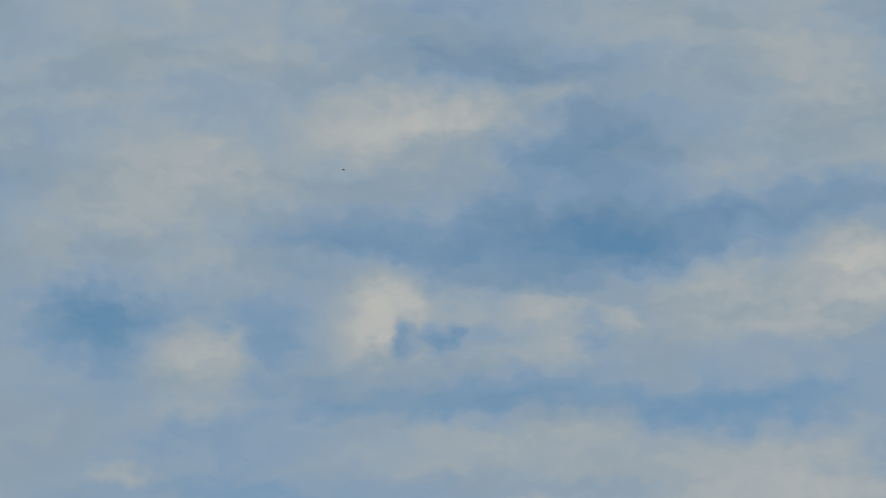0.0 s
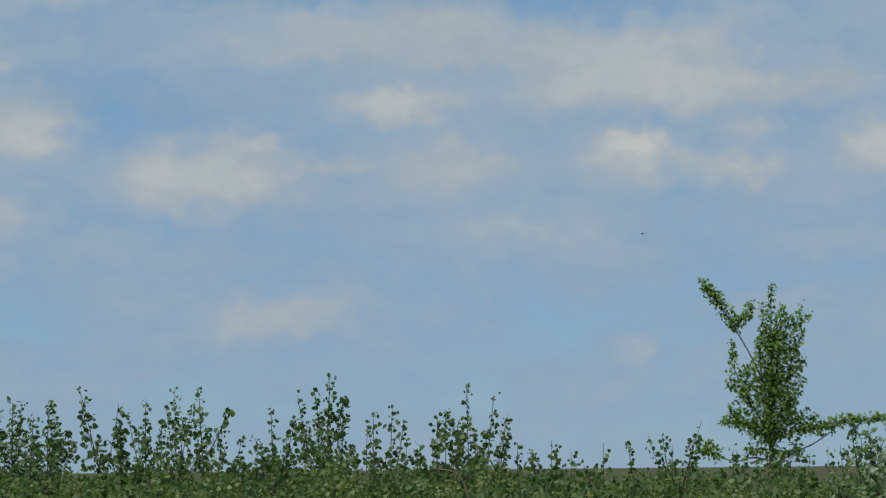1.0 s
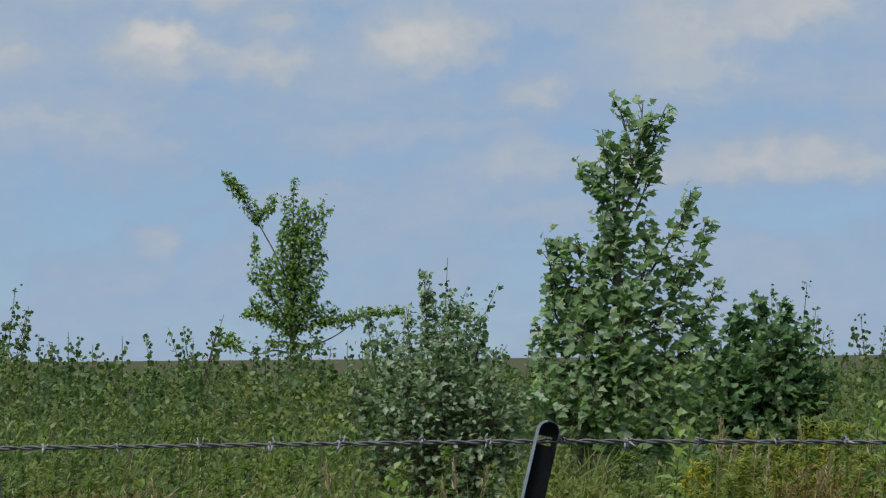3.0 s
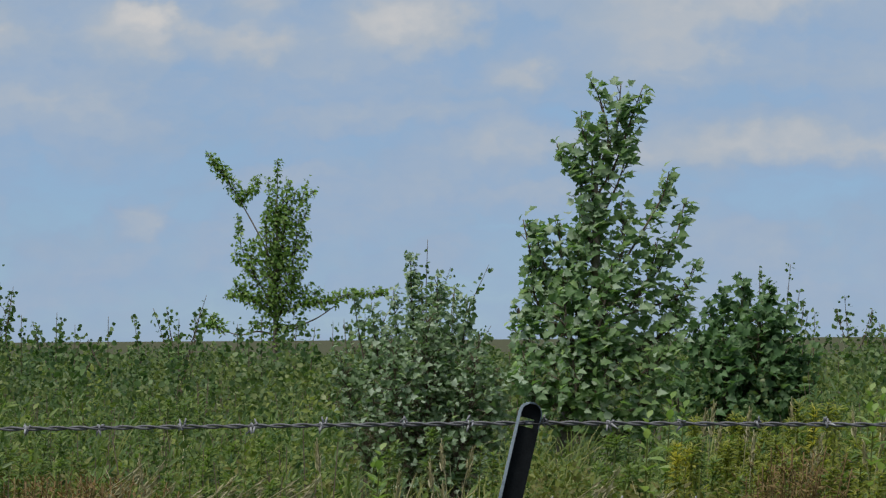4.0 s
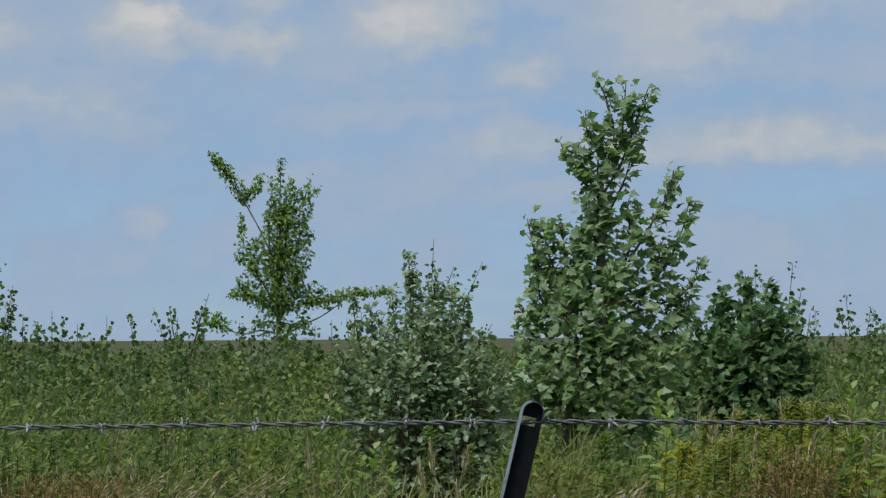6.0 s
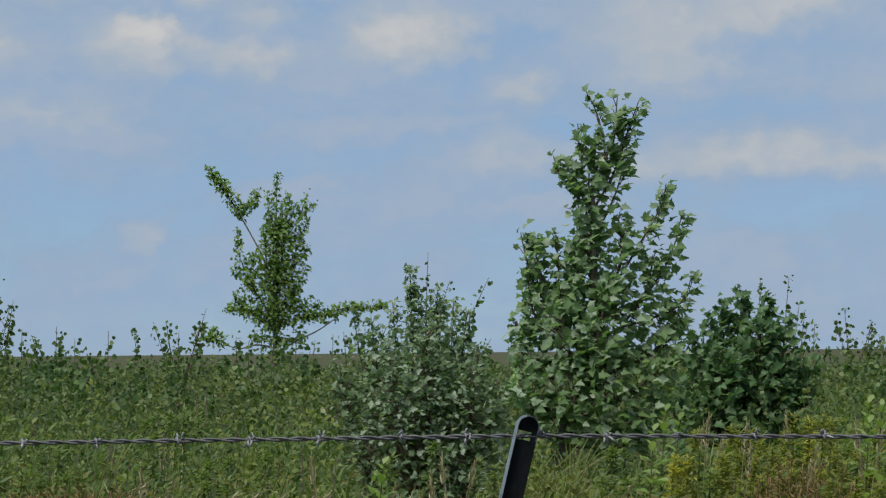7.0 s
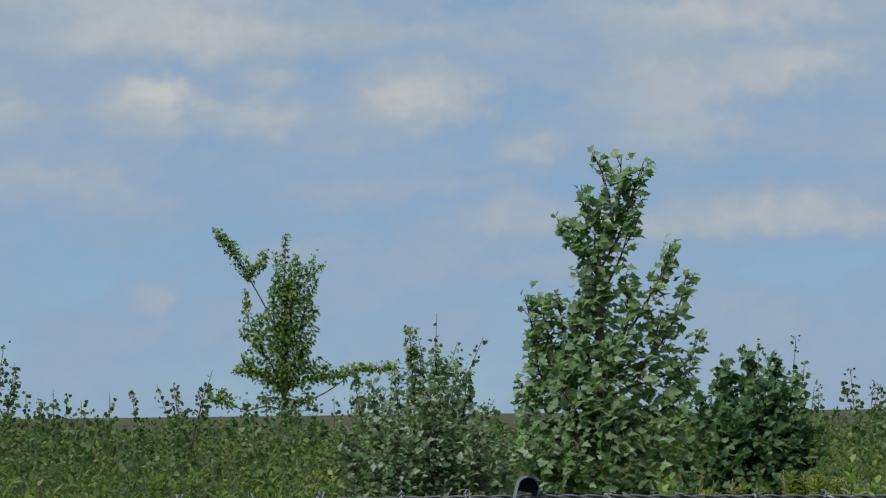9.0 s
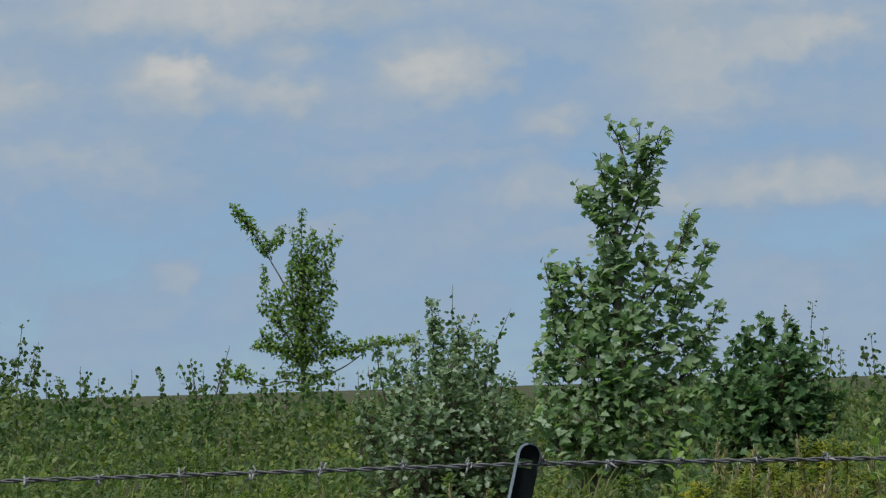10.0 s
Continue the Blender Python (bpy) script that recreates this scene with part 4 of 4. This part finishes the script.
BLOOMING = [leafy_plant("goldenrod", "goldenrod with arching bright yellow plumes", "weed", "goldenrod by the fence", SEED, BLOOM, 0.030, 80, 0.3) for k in range(2)]
BROAD = [leafy_plant("milkweed", "pale green milkweed with broad paired leaves", "weed", "milkweed by the fence", OVAL, FRESH, 0.050, 16, 0.0, True) for k in range(2)]
for k in range(70):
    x = 390 + 480 * rng.random()
    y = 118 + 150 * rng.random() ** 0.8
    plant_at((GOLDEN if rng.random() < 0.72 else GREENER)[k % 3], x, y, 8.8 - (y - 118) / 150 * 1.6, (0.04, 1.0), 1.2)
for x, y in [(600, 108), (625, 112), (650, 106), (672, 116)]:
    plant_at(GOLDEN[int(rng.random() * 3)], x, y, 7.7 + 0.4 * rng.random(), (0.04, 1.0), 1.2)
for x, y in [(398, 180), (418, 190), (386, 198), (634, 118)]:
    plant_at(BLOOMING[int(rng.random() * 2)], x, y, 7.6 + 0.4 * rng.random(), (0.04, 1.0), 1.2)
for k in range(40):
    x = -800 + 1150 * rng.random()
    y = 150 + 120 * rng.random()
    plant_at(GREENER[k % 3], x, y, 8.6 - (y - 150) / 120 * 1.2, (0.04, 1.0), 1.2)
for k in range(14):
    plant_at(GREENER[k % 3], -800 - 260 * rng.random(), 150 + 100 * rng.random(), 7.6 + rng.random(), (0.04, 1.0), 1.2)
for x, y in [(-134, 193), (-150, 215), (-118, 225), (716, 92), (760, 100), (735, 128), (785, 118), (372, 105), (392, 120), (360, 140)]:
    plant_at(BROAD[int(rng.random() * 2)], x, y, 7.8 + 0.6 * rng.random(), (0.04, 1.0), 1.6)
DOCK = dock_plant()
for x, y in [(-775, 240), (-760, 232), (-735, 240), (-660, 234), (-625, 236), (-680, 240), (-640, 250), (-610, 244), (-700, 262), (-580, 262), (560, 190), (590, 200), (540, 222), (610, 230), (510, 240)]:
    plant_at(DOCK, x, y, 6.7 + 0.4 * rng.random(), (0.0, 1.0), 0.8)
for x, y in [(-465, 95), (-480, 105), (-500, 98), (-520, 100), (-535, 112), (-450, 108)]:
    plant_at(GREENER[int(rng.random() * 3)], x, y, 10.5 + 0.5 * rng.random(), (0.04, 1.0), 1.2)
for made in [o for o, _ in BENT + TALL] + GOLDEN + GREENER + BLOOMING + BROAD + [DOCK]:
    for o in [*made.children_recursive, made]:
        bpy.data.objects.remove(o)


# ---- the fence ----
def fence():
    wire_z = 1.2515
    post = empty_thing("fence_post", (-0.157, 5.03, 0), "leaning black steel channel fence post, lit edge and shaded face in its colours", "post")
    lean = math.atan2(0.3095, 1.289)
    h = math.hypot(0.3095, 1.289)

    def P(u, w, v):
        return (u * math.cos(lean) + w * math.sin(lean), v, w * math.cos(lean) - u * math.sin(lean))
    half = 0.0215
    arch = [(half * math.cos(k * math.pi / 12), h - half + half * math.sin(k * math.pi / 12)) for k in range(13)]

    def plate(outline, v0, v1):
        m = Build()
        n = len(outline)
        m.add([P(u, w, v0) for u, w in outline] + [P(u, w, v1) for u, w in outline],
              [tuple(range(n)), tuple(range(2 * n - 1, n - 1, -1))] + [(j, j + n, (j + 1) % n + n, (j + 1) % n) for j in range(n)])
        return m
    gap0, gap1 = h - 0.046, h - 0.030
    part("body", plate([(-half, 0), (half, 0), (half, gap0), (-half, gap0)], 0.0, 0.006).mesh("body", NEAR_BLACK, False), post)
    part("cap", plate([(half, gap1), *arch, (-half, gap1)], 0.0, 0.006).mesh("cap", NEAR_BLACK, False), post)
    part("web", plate([(0.010, gap0), (half, gap0), (half, gap1), (0.010, gap1)], 0.0, 0.006).mesh("web", NEAR_BLACK, False), post)
    edge, rim = Build(), Build()
    path = [(-half, 0.0), (-half, h - half)] + [(u, w) for u, w in arch[::-1]][1:] + [(half, h - 0.045)]
    for k in range(len(path) - 1):
        (u0, w0), (u1, w1) = path[k], path[k + 1]
        s0 = 0.0058 if k < 2 else max(0.002, 0.0052 - 0.0005 * (k - 2))
        du, dw = u1 - u0, w1 - w0
        ln = math.hypot(du, dw) or 1
        nx, nw = dw / ln, -du / ln
        quad = [(u0, w0), (u1, w1), (u1 + nx * s0 * 0.9, w1 + nw * s0 * 0.9), (u0 + nx * s0 * 0.9, w0 + nw * s0 * 0.9)]
        # left run and top get the lit colour, the right run the shaded one
        (edge if k < 6 else rim).add([P(u, w, v) for v in (-0.012 + 0.00005 * k, 0.001) for u, w in quad],
                                     [(0, 1, 2, 3), (7, 6, 5, 4), (0, 4, 5, 1), (1, 5, 6, 2), (2, 6, 7, 3), (3, 7, 4, 0)])
    part("edge", edge.mesh("edge", EDGE_LIT, False), post, "blue-grey edge, coloured as if lit")
    part("rim", rim.mesh("rim", RIM_SHADED, False), post, "dark blue rim, coloured as if in shade")

    def wire(name, z, sagl, sagr, y, phase):
        thing = empty_thing(name, (0, y, z), "twisted two-strand galvanised barbed wire with four-point barbs", "wire", "strands of the fence")

        def height(x):
            return sagl * (0.1525 - x) if x < 0.1525 else sagr * (x - 0.1525)
        for s in (0, 1):
            m = Build()
            m.tube([(x, 0.0025 * math.cos(x * 78 + s * math.pi), height(x) + 0.0025 * math.sin(x * 78 + s * math.pi)) for x in np.arange(-3.2, 2.2, 0.006)],
                   0.0022, 0.0022, 6)
            part("strand", m.mesh("strand", STEEL), thing)
        gaps = [0.133, 0.146, 0.130, 0.124, 0.146, 0.119, 0.133, 0.120, 0.128, 0.138, 0.124]
        x, turn_no = -3.2 + phase, 0
        while x < 2.2:
            m = Build()
            z0 = height(x)
            m.tube([(x - 0.006 + 0.0016 * k, 0.0056 * math.cos(k * 1.05), z0 + 0.0056 * math.sin(k * 1.05)) for k in range(9)], 0.002, 0.002, 5)
            for k in range(4):
                a = rng.random() * 6.28
                o = Vector((x - 0.005 + 0.0035 * k, 0.004 * math.cos(a), z0 + 0.004 * math.sin(a)))
                m.tube([o, o + Vector((rng.normal() * 0.005, 0.013 * math.cos(a + 0.6), 0.012 * math.sin(a + 0.6)))], 0.0026, 0.0014, 5)
            part("barb", m.mesh("barb", BARB), thing)
            x += gaps[turn_no % 11]
            turn_no += 1
        return thing
    wire("barbed_wire", wire_z, -0.005, -0.012, 5.045, 1.000)
    wire("barbed_wire", 1.106, -0.005, -0.012, 5.045, 0.09)
    clip = Build()
    clip.tube([(0.135, 5.05, 1.25), (0.148, 5.02, 1.252), (0.165, 5.018, 1.25), (0.178, 5.035, 1.252), (0.178, 5.05, 1.25)], 0.0018, 0.0018, 6)
    tagged(part("wire_clip", clip.mesh("wire_clip", STEEL)), "small bent wire clip on the post", "clip")


fence()


def old_stake():
    d = 7.5
    thing = empty_thing("old_stake", (spot(-838, 0, d)[0], d, 0), "weathered grey crooked wooden stake standing in the weeds", "post")
    bx = thing.location.x
    tip = (spot(-842, 61, d)[0] - bx, 0, EYE - 61 / F * d)
    m = Build()
    knots = [(0.07, 0, 0), (0.05, 0, 0.6), (0.036, 0, 0.85), (tip[0] + 0.024, 0.003, tip[2] - 0.2), (tip[0] + 0.012, -0.002, tip[2] - 0.15), (tip[0] + 0.011, 0.003, tip[2] - 0.11),
             (tip[0] + 0.001, 0.002, tip[2] - 0.06), (tip[0] + 0.003, -0.002, tip[2] - 0.03), (tip[0] - 0.004, 0, tip[2])]
    m.tube(knots, 0.021, 0.0115, 9)
    m.tube([(tip[0] - 0.006, 0, tip[2] - 0.02), (tip[0] - 0.008, 0.001, tip[2] + 0.012)], 0.006, 0.001, 5)
    m.tube([(tip[0] + 0.022, -0.006, tip[2] - 0.2), (tip[0] + 0.016, -0.01, tip[2] - 0.1), (tip[0] + 0.012, -0.008, tip[2] - 0.05)], 0.007, 0.003, 6)
    part("shaft", m.mesh("shaft", OLD_WOOD), thing)
    v = Build()
    v.tube(curve_points([(tip[0] + 0.005, -0.02, tip[2] - 0.1), (tip[0] + 0.004, -0.015, tip[2] + 0.02), (tip[0] - 0.03, 0, tip[2] + 0.085), (tip[0] - 0.1, 0.02, tip[2] + 0.1)]), 0.004, 0.002, 5)
    part("dead_vine", v.mesh("dead_vine", TWIG), thing, "dead brown vine arching over the top")


old_stake()


def flying_insect(name_label):
    thing = empty_thing("flying_insect", (0, 0, 0), name_label, "insect")
    m = Build()
    m.tube([(-0.004, 0, 0), (-0.003, 0, 0), (0, 0, 0.0003), (0.003, 0, 0), (0.004, 0, 0)], 0.0015, 0.001, 8)
    part("body", m.mesh("body", NEAR_BLACK), thing)
    for s in (-1, 1):
        part("wing", leaves("wing", NEAR_BLACK, OVAL, [(0, 0, 0.001)], [(-0.4, s, 0.5)], [(0, 0.2, 1)], [0.0045]), thing)
    return thing


FLIES = [(flying_insect("tiny dark insect crossing the sky"), 14.97, 14.62, 14.0, -1.0, 0.0), (flying_insect("tiny dark insect flying low over the field"), 26.8, 3.65, -20.7, 1.15, 0.0)]


def motions():
    """The wind: trees rock, limbs and stalks nod a little about their feet; two insects fly past."""
    gusts = [(0, 0.0), (1.0, 0.3), (2.0, -0.6), (2.5, 0.7), (3.0, 0.5), (3.8, -0.2), (4.5, 0.0), (5.0, 0.0), (5.5, -0.2), (6.2, 0.3), (7.0, -0.35), (7.5, -0.85),
             (8.0, 0.3), (8.5, 0.0), (9.0, -0.35), (9.5, 0.6), (10.0, 0.3)]
    foot = POPLAR_TREE.location.copy()
    walk(POPLAR_TREE, [(t, pose(*foot, 0, a, 0)) for t, a in gusts])
    for ob, foot, amount, phase in SWAY:
        rows = []
        for k in range(21):
            t = k * 0.5
            a = amount * (0.5 * math.sin(1.9 * t + phase * 0.3) + 0.45 * math.sin(4.3 * t + phase))
            c = amount * 0.4 * math.sin(3.1 * t + phase * 2)
            rows.append((t, pose(*foot, c, a, 0)))
        walk(ob, rows)
    for ob, at_rest, phase in FLUTTER:
        walk(ob, [(k * 0.4, at_rest @ pose(0, 0, 0, 9 * math.sin(2.6 * k + phase), 14 * math.sin(3.7 * k + 2 * phase), 5 * math.sin(1.9 * k + phase))) for k in range(26)])
    for ob, amount, phase in WINDY:
        place_now = ob.location.copy()
        walk(ob, [(k * 0.5, pose(*place_now, 0.3 * amount * math.sin(2.7 * k * 0.5 + phase), amount * (0.3 + 0.6 * math.sin(1.9 * k * 0.5 + phase * 0.4) + 0.5 * math.sin(4.6 * k * 0.5 + phase)), 0))
                  for k in range(21)])
    for ob, a0, e0, da, de, _ in FLIES:
        rows = []
        for k in range(11):
            t = k if k else 0
            a, e = radians(a0 + da * t), radians(e0 + de * t)
            rows.append((t, pose(-8 * math.sin(a) * math.cos(e), 8 * math.cos(a) * math.cos(e), EYE + 8 * math.sin(e), 0, 0, 0)))
        walk(ob, rows)


motions()
